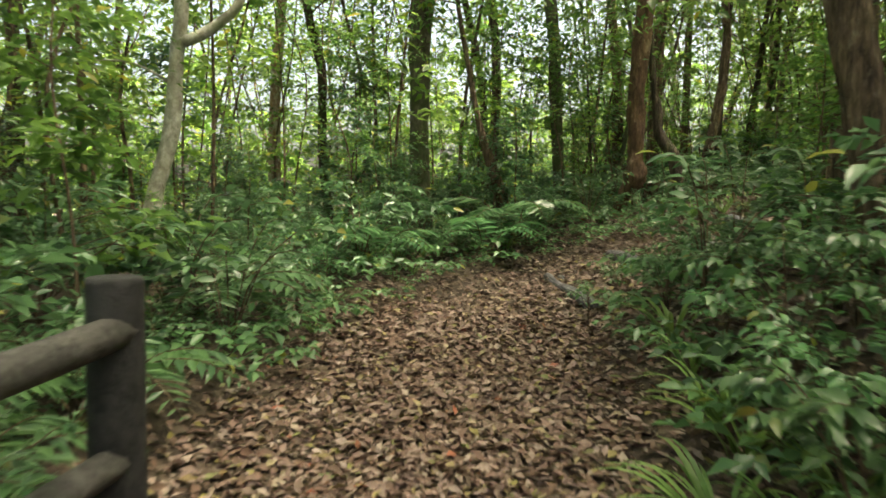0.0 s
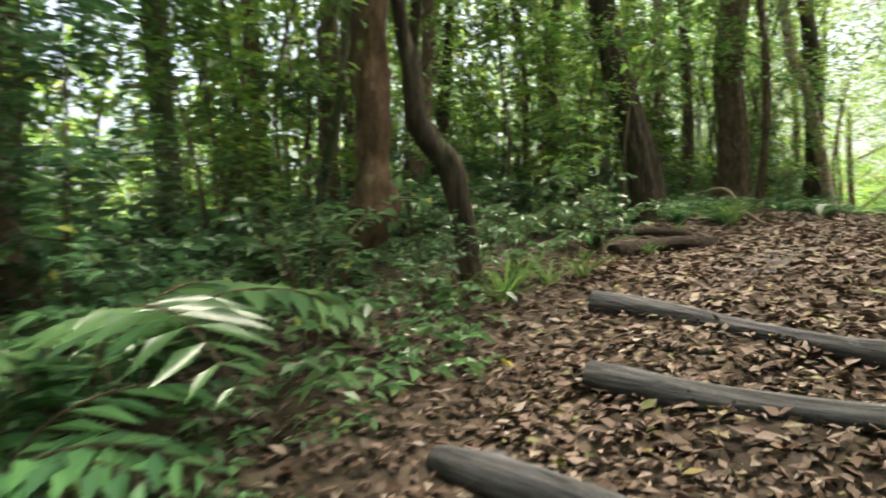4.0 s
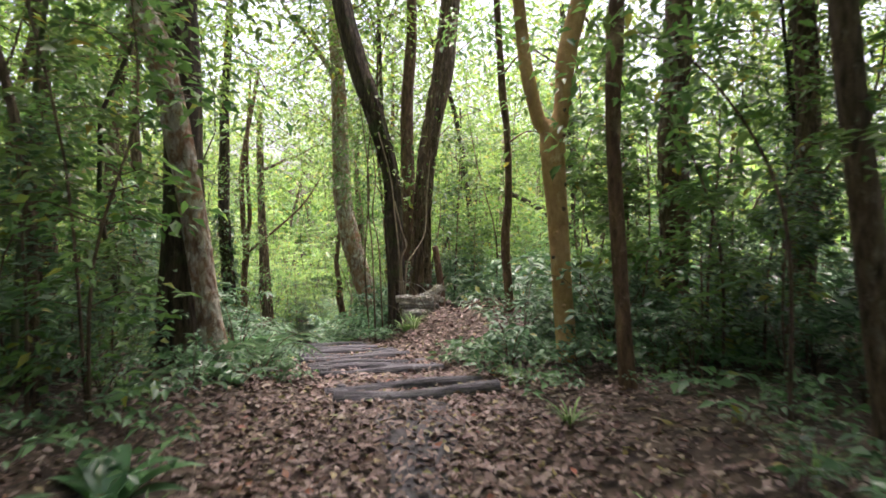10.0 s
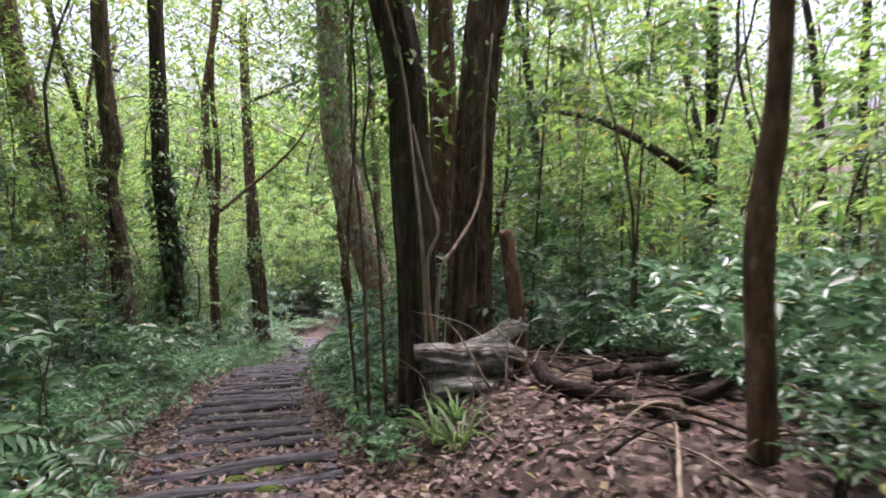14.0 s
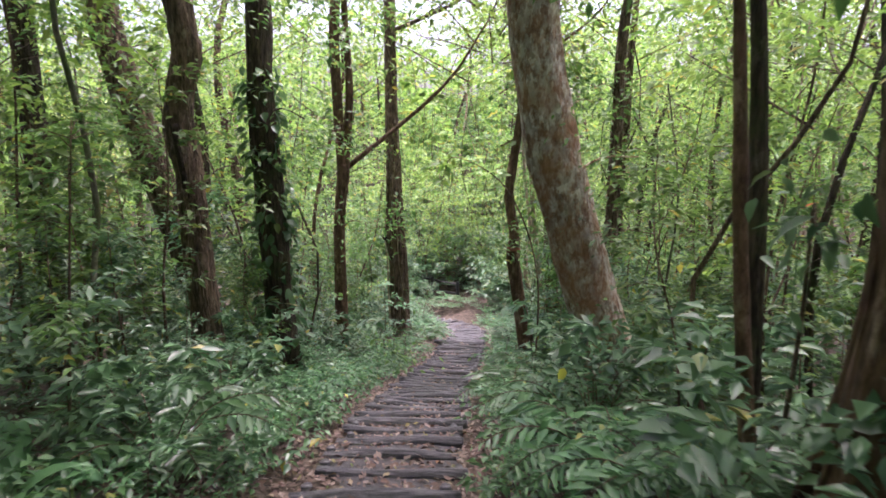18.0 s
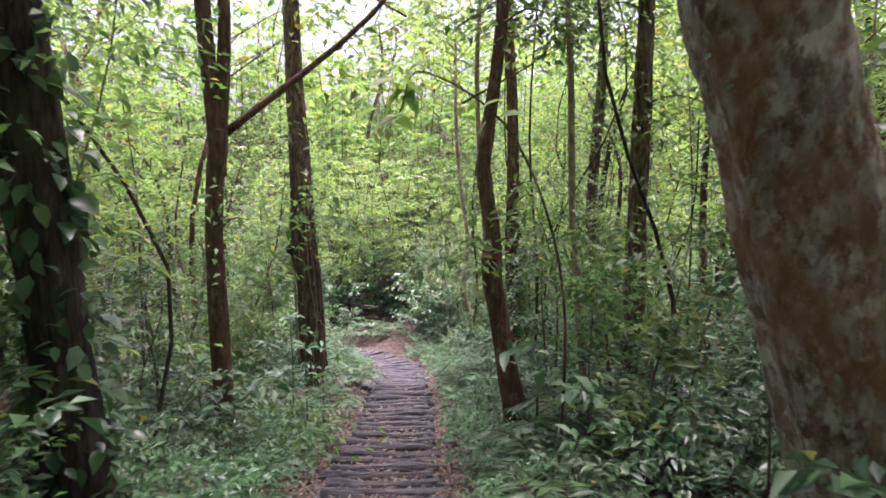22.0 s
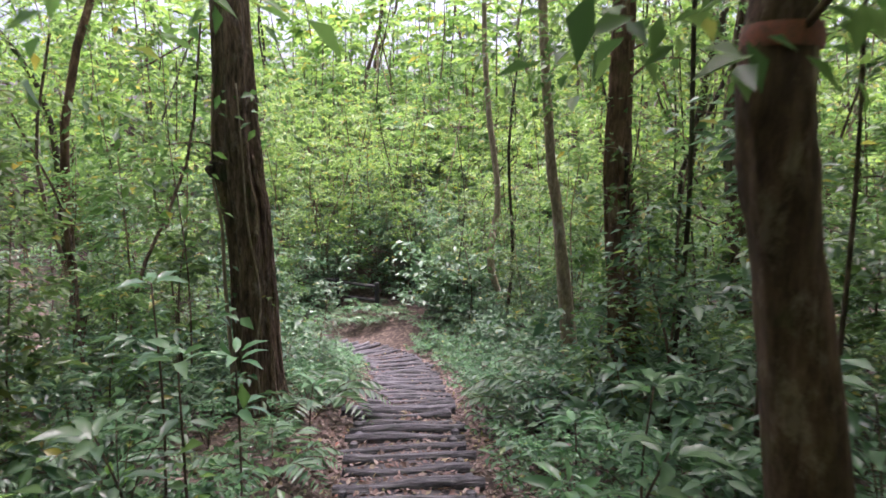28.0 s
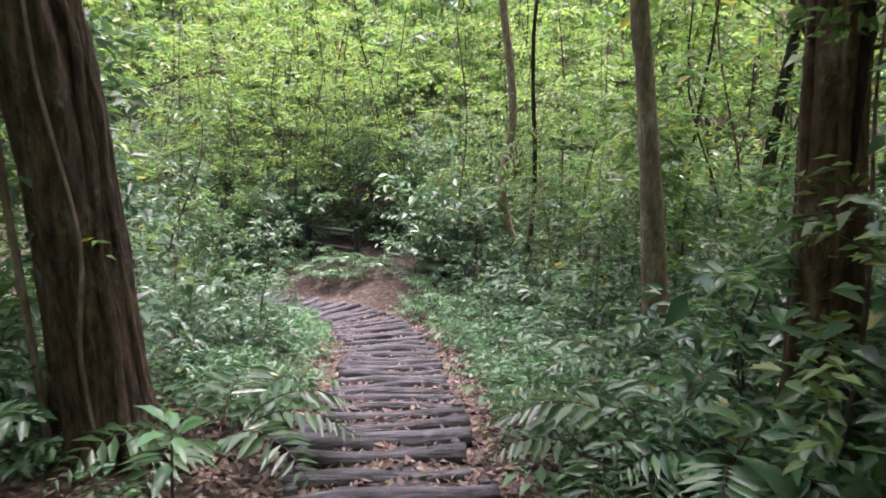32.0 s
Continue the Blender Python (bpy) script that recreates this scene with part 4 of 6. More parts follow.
tree("tree", "old brown tree grown together with its dark neighbour", [(0.97, 16.19, 0.65, 0.165), (1.01, 16.19, 2.21, 0.14), (1.11, 16.18, 3.37, 0.15), (1.25, 16.16, 4.17, 0.165), (1.37, 16.15, 4.80, 0.172)], BROWN, top=10, limbs=1, flare=1.5, sides=30, ridges=0.14, crown=0.5, strands=11, sprays=0)

# Trees added beside the trail so that their crowns darken the ground.
for x_, y_ in ((2.0, -7.2), (7.6, -6.5), (1.9, -0.9), (-3.5, 9.3), (-3.8, 13.3), (3.9, 10.6), (-4.0, 17.2)):
    z_ = gz(x_, y_)
    tree("tree", "brown broad-crowned tree shading the trail", [(x_, y_, z_, 0.13), (x_ + 0.1, y_, z_ + 2, 0.11), (x_, y_ + 0.1, z_ + 4, 0.09)], BROWN, top=6.5, crown=1.05, limbs=2)

# ---- background trees, built in a few shapes and repeated ----
PROTOS = []


def forest_tree(i):
    mat = (BROWN, DARK, GREY, BROWN, RUST, DARK, VINE, SPOTTED)[i % 8]
    thick = (0.1, 0.07, 0.06, 0.13, 0.05, 0.09, 0.045, 0.12)[i % 8]
    h = rng.uniform(6.5, 9.5)
    bend = rng.normal(0, 0.4, (3, 2))
    ax = refine(np.array([(0, 0, -0.3), (*(bend[0] * 0.4), h * 0.35), (*bend[1], h * 0.7), (*(bend[1] + bend[2]), h)]), 4)
    e = thing("tree", 0, 0, 0, ("brown tree in the depth of the wood", "dark slender tree in the wood", "pale grey tree in the wood", "stout brown tree in the wood", "thin rust brown tree in the wood",
                                "dark mossy tree in the wood", "thin pale tree in the wood", "patchy barked tree in the wood")[i % 8], "tree", "forest trees")
    part("trunk", np_mesh("trunk", *tube(ax, np.linspace(thick, thick * 0.4, len(ax)) * (1 + 0.5 * np.exp(-np.maximum(ax[:, 2], 0) / 0.25)), 8, 0.06), mat), e)
    lv, tw = CROWNS[i % len(CROWNS)]
    c = part("crown", lv, e, at=place(ax[-1, 0], ax[-1, 1], h - 0.6, rng.uniform(0, 360), 1.05))
    tagged(part("branchwork", tw, c), kind="stuff")
    if i >= 8:
        return e
    lv, tw = CROWNS[(i + 3) % len(CROWNS)]
    c = part("crown", lv, e, at=place(ax[-6, 0] + rng.uniform(-0.8, 0.8), ax[-6, 1] + rng.uniform(-0.8, 0.8), h * 0.62, rng.uniform(0, 360), 0.8))
    tagged(part("branchwork", tw, c), kind="stuff")
    return e


def bare(x, y):
    """The open leafy bank beside the first flight of steps."""
    return 0.35 < x < 2.0 and 11.8 < y < 15.5 or 0.3 < x < 1.7 and 15.4 < y < 16.1 or -1.0 < x < 1.6 and -6.6 < y < -5.4 or 1.6 < x < 2.3 and 13.4 < y < 15.0 or 2.8 < x < 5.2 and -5.75 < y < -5.0 or -4.3 < x < -1.9 and 37.0 < y < 40.7 or -3.6 < x < -2.6 and 27.2 < y < 30.6


def thinned(x, y):
    """Share of the plants that the open slope west of the bend and the sunlit gap beside the old tree lack."""
    if x < -3.0 and y < 0.5:
        return 0.25
    return 0.45 if 1.3 < x < 8 and 12.5 < y < 19 else 0.0


def free_spots(count, near, far, box, apart, clear=0.5):
    """Random spots between two distances from the trail, apart from one another and from the placed trees."""
    out = []
    tries = 0
    while len(out) < count and tries < count * 60:
        tries += 1
        x, y = rng.uniform(box[0], box[1]), rng.uniform(box[2], box[3])
        d = float(side_of(x, y)[0][0])
        if not near < d < far or bare(x, y):
            continue
        if any((x - a) ** 2 + (y - b) ** 2 < apart * apart for a, b in out):
            continue
        if any((x - a) ** 2 + (y - b) ** 2 < clear * clear for a, b in HEROES):
            continue
        if rng.random() < thinned(x, y):
            count -= 1
            continue
        out.append((x, y))
    return out


PROTOS = [forest_tree(i) for i in range(16)]
spots = free_spots(30, 3.6, 9, (-9, 9, -2, 9), 1.3, 0.8) + free_spots(16, 6, 16, (-15, 4, -17, -2), 2.0, 0.9) + free_spots(88, 3.8, 15, (-18, 18, 9, 36), 1.5, 0.9) + free_spots(13, 5, 16, (-18, 18, 36, 56), 2.0, 0.9) + free_spots(20, 4, 15, (2, 18, -14, 9), 1.6, 1.0) + free_spots(60, 14, 34, (-38, 38, -34, 72), 2.4)
spots = [p for p in spots if (p[0] - 1.5) ** 2 + (p[1] - 14.5) ** 2 > 12 and not (1.5 < p[0] < 8 and 12.5 < p[1] < 20) and (p[0] + 3.5) ** 2 + (p[1] - 47.0) ** 2 > 49]
# Extra trees added by hand, many out of view, for their crowns' shade.
spots += [(-3.7, 1.7), (-4.8, 3.3), (-3.6, 6.3), (-5.4, 1.2), (-4.3, 4.9), (6.6, -7.3), (5.9, -8.4), (7.6, -3.6), (1.5, -7.7), (-0.6, -7.8), (2.6, -9.0), (-6.4, 28.0), (-6.0, 31.5), (-5.6, 24.6), (3.6, 27.2), (4.2, 24.2), (3.9, 30.6), (6.0, 33.0), (-4.3, 12.7), (-4.0, 15.8), (-5.0, 10.4), (4.7, 11.6), (5.3, 9.4)]
for i, (x_, y_) in enumerate(spots):
    m_ = place(x_, y_, gz(x_, y_), rng.uniform(0, 360), rng.uniform(0.8, 1.25), rng.uniform(-5, 5))
    far_ = float(side_of(x_, y_)[0][0]) > 13
    k_ = i % 8 + (8 if far_ else 0)
    if PROTOS[k_].get("set"):
        copy_thing(PROTOS[k_], m_)
    else:
        PROTOS[k_].matrix_basis = m_
        PROTOS[k_]["set"] = 1

# ---- plants of the understorey ----


def plant(shape, mat, label, category, group, part_name="foliage"):
    """A plant: its first stem is the thing, the other stems and the foliage are its parts."""
    sp, lv = shape
    ob = tagged(new(category.replace(" ", "_"), np_mesh("stem", *sp[0], BROWN)), label, category, group)
    if len(sp) > 1:
        tagged(part("branchwork", np_mesh("branchwork", *joined(sp[1:]), BROWN), ob), kind="stuff")
    part(part_name, np_mesh(part_name, *lv, mat), ob)
    return ob


def scatter(protos, spots, lo, hi, lean=6.0, sink=0.0):
    used = set()
    for x, y in spots:
        k = int(rng.integers(len(protos)))
        m = place(x, y, gz(x, y) - sink, rng.uniform(0, 360), rng.uniform(lo, hi), rng.uniform(-lean, lean))
        if protos[k].get("set"):
            copy_thing(protos[k], m)
        else:
            protos[k].matrix_basis = m
            protos[k]["set"] = 1


def mass(name, shapes, spots, lo, hi, mat, label, category, stems=False):
    """The undergrowth that nobody could count: many plants in one object."""
    vs, fs, off = [], [], 0
    ws, wf, woff = [], [], 0
    zs = ground([p[0] for p in spots], [p[1] for p in spots])
    for (x, y), z in zip(spots, zs):
        sp, lv = shapes[int(rng.integers(len(shapes)))]
        a, k = rng.uniform(0, 6.28), rng.uniform(lo, hi)
        turn = np.array([[math.cos(a), -math.sin(a), 0], [math.sin(a), math.cos(a), 0], [0, 0, 1]]) * k
        vs.append(lv[0] @ turn.T + [x, y, z])
        fs.append(np.vstack(lv[1]) + off)
        off += len(lv[0])
        for v, f in sp[: 1 if stems else 0]:
            ws.append(v @ turn.T + [x, y, z])
            wf.append(f[0] + woff)
            woff += len(v)
    ob = tagged(new(name, np_mesh(name, np.vstack(vs), [np.vstack(fs)], mat)), label, category, kind="stuff")
    if stems:
        tagged(part("branchwork", np_mesh("branchwork", np.vstack(ws), [np.vstack(wf)], BROWN), ob), kind="stuff")
    return ob


SAPLINGS = [plant(sapling_shape(rng.uniform(2.2, 4.2), 24, 22, rng.uniform(0.075, 0.1), rng.uniform(0.01, 0.02), 0.25), LEAF_MID, "thin leafy sapling in the undergrowth", "sapling", "saplings") for _ in range(8)]
scatter(SAPLINGS, free_spots(250, 1.9, 6.5, (-10, 12, -12, 48), 0.55), 0.7, 1.25)
BUSHES = [plant(sapling_shape(rng.uniform(1.5, 2.3), 30, 20, rng.uniform(0.07, 0.095), rng.uniform(0.008, 0.014), 0.06), (LEAF_SHRUB, LEAF_MID)[k % 2], "bushy young tree leafy from the ground up", "young tree", "bushy young trees") for k in range(8)]
scatter(BUSHES, free_spots(250, 1.75, 4.6, (-7, 7, 11, 42), 0.42, 0.25) + free_spots(46, 1.9, 5.0, (-6, 6, -2, 11), 0.6, 0.3) + free_spots(70, 1.9, 5.5, (-7, 8, -11, -1), 0.55, 0.3), 0.6, 1.35)
mass("thicket", [sapling_shape(rng.uniform(2.6, 4.6), 16, 12, 0.15, 0.02, 0.15) for _ in range(7)], free_spots(520, 6, 17, (-22, 22, -22, 58), 0.75), 0.8, 1.5, LEAF_MID, "leafy thicket of young trees in the wood", "thicket", True)
mass("far_thicket", [sapling_shape(rng.uniform(4, 6), 14, 10, 0.34, 0.03, 0.1) for _ in range(6)], free_spots(420, 15, 36, (-40, 40, -36, 76), 1.2) + free_spots(170, 8, 40, (-28, 28, 44, 78), 1.0), 1.0, 1.9, LEAF_CANOPY, "bright leafy thicket far in the wood", "thicket", True)

SHRUBS = [plant(shrub_shape(rng.uniform(0.6, 1.0), 8, 20, rng.uniform(0.085, 0.125), rng.uniform(0.36, 0.48)), LEAF_SHRUB, "leafy green shrub of the forest floor", "shrub", "understorey shrubs") for _ in range(6)]
scatter(SHRUBS, free_spots(115, 1.25, 2.8, (-6, 8, 10.5, 42), 0.36, 0.2), 0.4, 0.95)
scatter(SHRUBS, free_spots(26, 0.9, 4, (1.2, 4, 9.8, 12.6), 0.35, 0.2), 0.5, 1.0)
scatter(SHRUBS, free_spots(70, 1.3, 3.2, (-4, 8, -8, -1), 0.36, 0.2), 0.6, 1.1)
scatter(SHRUBS, free_spots(45, 2.0, 4.0, (-5, 5, 0.5, 11), 0.5, 0.2), 0.5, 0.9)
LOW = [shrub_shape(rng.uniform(0.5, 0.9), 7, 17, rng.uniform(0.09, 0.125), 0.45, False) for _ in range(6)]
mass("undergrowth", LOW, free_spots(90, 0.9, 7, (1.8, 6.5, 14.6, 18.5), 0.33, 0.25) + free_spots(40, 0.9, 7, (2.8, 6.0, 12.6, 15), 0.33, 0.25) + free_spots(560, 1.5, 4.5, (-8, 10, 10.5, 44), 0.3, 0.2) + free_spots(300, 1.7, 5.5, (-7, 12, -11, -0.5), 0.3, 0.2) + free_spots(260, 2.8, 6, (-8, 8, -1, 11), 0.35, 0.2),
     0.4, 1.3, LEAF_SHRUB, "low leafy undergrowth beside the trail", "undergrowth")
mass("edge_herbs", LOW, free_spots(190, 0.82, 1.35, (-6, 6, 14, 38), 0.25, 0.2), 0.3, 0.6, LEAF_BROAD, "low leafy herbs crowding the log steps", "herbs")
HIGH = [shrub_shape(rng.uniform(1.0, 1.7), 9, 17, rng.uniform(0.14, 0.19), 0.45, False) for _ in range(6)]
mass("deep_undergrowth", HIGH, free_spots(600, 4, 13, (-18, 19, -18, 54), 0.55, 0.2) + free_spots(220, 1.6, 12, (-10, 7, 37, 52), 0.4, 0.2), 0.7, 1.2, LEAF_SHRUB, "tall leafy undergrowth deep in the wood", "undergrowth")
FARTHEST = [shrub_shape(rng.uniform(2.0, 3.0), 9, 14, 0.42, 0.5, False) for _ in range(5)]
mass("far_undergrowth", FARTHEST, free_spots(430, 12, 40, (-44, 44, -40, 80), 1.0, 0.2) + free_spots(160, 8, 45, (-28, 28, 46, 80), 1.0, 0.2), 0.8, 1.4, LEAF_MID, "green undergrowth far in the wood", "undergrowth")

mass("bright_thicket", [sapling_shape(rng.uniform(4.0, 5.6), 26, 14, 0.13, 0.02, 0.2) for _ in range(5)], free_spots(70, 2.6, 11, (1.5, 11, 11, 27), 0.8, 0.4) + free_spots(50, 2.6, 10, (-11, -1, 11, 27), 0.9, 0.4) + free_spots(110, 3, 14, (-13, 3, -15, -1), 0.7, 0.4) + free_spots(70, 3, 11, (-11, -2, -1, 11), 0.7, 0.4) + free_spots(60, 3, 12, (-9, 8, 34, 48), 0.9, 0.4) + free_spots(60, 2.2, 12, (-9, 3, 41, 52), 0.6, 0.4),
     0.8, 1.2, LEAF_CANOPY, "light green young trees under a gap in the canopy", "thicket", True)


def stem_shape(h, r):
    b = rng.normal(0, 0.16, (3, 2)) * h * 0.4
    ax = refine(np.array([(0, 0, -0.15), (*(b[0] * 0.5), h * 0.3), (*b[1], h * 0.65), (*(b[1] + b[2]), h)]), 3)
    return tube(ax, np.linspace(r, r * 0.5, len(ax)), 5, 0.05, cap=False)


def stem_mass(spots, mat, label):
    pieces = []
    for (x, y), z in zip(spots, ground([p[0] for p in spots], [p[1] for p in spots])):
        v, f = stem_shape(rng.uniform(2.5, 6.5), rng.uniform(0.009, 0.034))
        pieces.append((v + [x, y, z], f))
    tagged(new("thin_stems", np_mesh("thin_stems", *joined(pieces), mat)), label, "stems", kind="stuff")


POLES = [tagged(new("thin_tree", np_mesh("thin_tree", *stem_shape(rng.uniform(3.5, 6.0), rng.uniform(0.012, 0.034)), (BROWN, DARK, OLIVE, BROWN, DARK)[k % 5])),
                ("thin crooked brown stem of the understorey", "thin dark stem of the understorey", "thin mossy stem of the understorey")[(0, 1, 2, 0, 1)[k % 5]], "thin tree", "thin stems") for k in range(10)]
scatter(POLES, free_spots(80, 1.9, 6, (-10, 11, 10, 44), 0.35, 0.2) + free_spots(70, 2.3, 7, (-8, 8, -1, 11), 0.35, 0.2), 0.7, 1.2, 5)
stem_mass(free_spots(110, 3, 14, (-16, 8, -16, 2), 0.4, 0.2), BROWN, "thin brown stems on the falling slope")
stem_mass(free_spots(130, 5, 16, (-18, 18, 8, 54), 0.5, 0.2), VINE, "pale thin stems deep in the wood")

# ---- ferns, broad-leaved plants and grass beside the trail ----
FERNS = [plant(fern_shape(9, rng.uniform(0.45, 0.65)), LEAF_BROAD, "green fern beside the trail", "fern", "ferns") for _ in range(3)]
scatter(FERNS, free_spots(60, 0.95, 2.6, (-6, 5, 10.5, 40), 0.45, 0.2), 0.6, 1.1)
BROADS = [tagged(new("broad_leaved_plant", blade_mesh("blades", LEAF_BROAD, int(rng.integers(6, 10)), rng.uniform(0.35, 0.5), 0.26)), "broad-leaved green plant beside the trail", "plant", "broad-leaved plants") for _ in range(4)]
scatter(BROADS, free_spots(60, 0.95, 2.6, (-6, 6, 1, 40), 0.45, 0.2), 0.6, 1.1)
GRASSES = [tagged(new("grass_tuft", blade_mesh("blades", LEAF_GRASS, 26, rng.uniform(0.3, 0.42), 0.045, 1.1, 0.04)), "tuft of arching grass beside the trail", "grass", "grass tufts") for _ in range(3)]
scatter(GRASSES, free_spots(60, 0.85, 1.9, (-6, 6, -6, 40), 0.4, 0.2), 0.5, 1.1)

COVER = [shrub_shape(rng.uniform(0.14, 0.26), 6, 6, rng.uniform(0.055, 0.085), 0.5, False, spread=0.9) for _ in range(6)]
mass("ground_cover", COVER, free_spots(1150, 0.74, 2.2, (-6, 6, 10.5, 40), 0.14, 0.1) + free_spots(420, 0.95, 2.6, (-4, 8, -8.5, -0.5), 0.16, 0.1) + free_spots(200, 1.2, 4.0, (-5, 5, 0, 11), 0.3, 0.1) + free_spots(160, 0.8, 4.5, (0.9, 4.5, 9.6, 12.8), 0.15, 0.1) + free_spots(260, 0.8, 5, (1.6, 5, 12.8, 17), 0.16, 0.1),
     0.6, 1.3, LEAF_BROAD, "small green herbs along the trail's edge", "herbs")

# ---- leaf litter ----


def litter(count, run_a, run_b, spread, bare=0.0, size=0.054, left=9.0):
    r = rng.uniform(run_a, run_b, count)
    off = rng.normal(0, spread, count)
    r, off = r[off > -left], off[off > -left]
    if bare:
        keep = (np.abs(off + 0.1 * np.sin(r * 1.3)) > bare) | (rng.random(len(r)) < 0.45)
        r, off = r[keep], off[keep]
    x = np.interp(r, RUN, LINE[:, 0]) + np.interp(r, RUN, STEP[:, 1]) * off + rng.normal(0, 0.1, len(r))
    y = np.interp(r, RUN, LINE[:, 1]) - np.interp(r, RUN, STEP[:, 0]) * off + rng.normal(0, 0.1, len(r))
    z = ground(x, y) + rng.uniform(0.004, 0.035, len(x))
    a = rng.uniform(0, 6.28, len(x))
    way = np.stack([np.cos(a), np.sin(a), rng.normal(0, 0.22, len(x))], 1)
    ln = size * rng.uniform(0.6, 1.5, len(x))
    return leaves(np.stack([x, y, z], 1), way, ln, ln * rng.uniform(0.4, 0.6, len(x)), rng.uniform(-0.25, 0.3, (len(x), 1)))


lit = joined([litter(36000, 5.5, 13.5, 0.75, left=1.15), litter(15000, 12.5, 17.5, 1.1), litter(36000, run_at(0.5), run_at(11.0), 1.05, 0.17), litter(20000, run_at(10.5), run_at(36.5), 1.0), litter(16000, run_at(10.5), run_at(36.5), 0.85, 0.5), litter(7000, 5.5, 13.5, 1.6, left=1.3), litter(9000, run_at(24), run_at(34), 1.5), litter(14000, run_at(10.8), run_at(15.8), 2.2)])
tagged(new("leaf_litter", np_mesh("leaf_litter", *lit, LITTER)), "brown fallen leaves covering the forest floor", "fallen leaves", kind="stuff")

# ---- fences of dark posts and round rails ----


def rod(name, a, b, r, mat, parent, sides=10, rough=0.05, r2=None):
    """A round bar between two points given from the parent's root."""
    u = np.linspace(0, 1, 7)[:, None]
    ax = np.array(a, float) * (1 - u) + np.array(b, float) * u + rng.normal(0, r * 0.08, (7, 3))
    return part(name, np_mesh(name, *tube(ax, np.linspace(r, r2 or r, 7), sides, rough), mat), parent)


def post(parent, x, y, z, r, h, below=0.25):
    """A round post with a bevelled flat top."""
    ax = [(x, y, z - below), (x, y, z + 0.1), (x, y, z + h * 0.5), (x, y, z + h - 0.02), (x, y, z + h - 0.004), (x, y, z + h)]
    return part("post", np_mesh("post", *tube(np.array(ax), np.array([r, r, r, r, r * 0.96, r * 0.86]), 18, 0.012), POSTMAT), parent)


px_, py_ = 4.03, -5.48
pg_ = gz(px_, py_)
f1 = thing("fence", px_, py_, pg_, "low fence of a dark post and grey round rails", "fence")
post(f1, 0, 0, 0, 0.078, 0.03 - pg_)
rod("rail", (0.02, 0.02, -0.12 - pg_), (1.55, -0.62, -0.24 - pg_), 0.05, RAILMAT, f1, 14)
rod("rail", (0.02, 0.0, -0.5 - pg_), (1.55, -0.64, -0.6 - pg_), 0.05, RAILMAT, f1, 14)
post(f1, 1.6, -0.64, gz(px_ + 1.6, py_ - 0.64) - pg_, 0.072, 1.05)

fg_ = gz(-3.12, 39.8)
f2 = thing("fence", -3.12, 39.8, fg_, "weathered fence with dark posts at the bend of the trail", "fence")
ends_ = [(0, 0), (-1.15, 0.95), (-2.35, 1.8), (-3.7, 2.5)]
for a_, b_ in ends_:
    post(f2, a_, b_, gz(-3.12 + a_, 39.8 + b_) - fg_, 0.06, 0.78)
for (a_, b_), (c_, d_) in zip(ends_, ends_[1:]):
    za_, zb_ = gz(-3.12 + a_, 39.8 + b_) - fg_, gz(-3.12 + c_, 39.8 + d_) - fg_
    rod("rail", (a_, b_, za_ + 0.68), (c_, d_, zb_ + 0.68), 0.04, RAILMAT, f2)
    rod("rail", (a_, b_, za_ + 0.3), (c_, d_, zb_ + 0.3), 0.04, RAILMAT, f2)
f3 = thing("trail_post", -4.65, 37.15, gz(-4.65, 37.15), "short dark round post beside the trail", "post")
post(f3, 0, 0, 0, 0.07, 0.68)

# ---- stump, fallen logs and dead wood ----


def branch(name, label, pts, r0, r1, mat, category, sides=10, rough=0.1, group="", ridges=0.0):
    """A piece of dead wood that lies or leans along pts."""
    pts = np.array(pts, float)
    base = pts[pts[:, 2].argmin()]
    ax = refine(pts - base, 5)
    ob = tagged(new(name, np_mesh(name, *tube(ax, np.linspace(r0, r1, len(ax)), sides, rough, ridges=ridges), mat)), label, category, group)
    ob.location = base
    return ob


def on(x, y, up=0.0):
    return (x, y, gz(x, y) + up)


sg_ = gz(1.62, 4.75)
st_ = thing("broken_stump", 1.62, 4.75, sg_, "broken rust brown stump with a jagged dark top", "stump")
ax_ = refine(np.array([(0.03, 0.02, -0.2), (0.0, 0.0, 0.25), (-0.06, -0.02, 0.6), (-0.08, -0.02, 0.95)]), 8)
v_, f_ = tube(ax_, np.interp(np.linspace(0, 1, len(ax_)), [0, 0.3, 0.7, 1], [0.14, 0.092, 0.09, 0.085]), 26, 0.08, ridges=0.13)
part("trunk", np_mesh("trunk", v_, f_, STUMP), st_)
for k_ in range(5):
    a_ = k_ * 1.3
    c_, s_ = math.cos(a_) * 0.07 - 0.08, math.sin(a_) * 0.07 - 0.02
    rod("splinter", (c_, s_, 0.88), (c_ * 1.1 + rng.normal(0, 0.03), s_ + rng.normal(0, 0.02), 1.0 + rng.uniform(0.02, 0.16)), 0.035, ROTTEN, st_, 6, 0.15, 0.008)
ax_ = refine(np.array([(0.05, 0.06, -0.1), (-0.1, 0.05, 0.7), (-0.19, 0.04, 1.1), (-0.21, 0.03, 1.65), (-0.33, 0.02, 2.1), (-0.5, 0.1, 3.6), (-0.4, 0.2, 5.2)]), 6)
stem_ = thing("tree", 1.62, 4.82, gz(1.62, 4.82), "thin pale brown tree leaning on a broken stump", "tree", "forest trees")
part("trunk", np_mesh("trunk", *tube(ax_, np.linspace(0.06, 0.035, len(ax_)), 12, 0.06), VINE), stem_)
cr_ = part("crown", CROWNS[2][0], stem_, at=place(-0.4, 0.2, 5.2, 40, 0.8))
tagged(part("branchwork", CROWNS[2][1], cr_), kind="stuff")
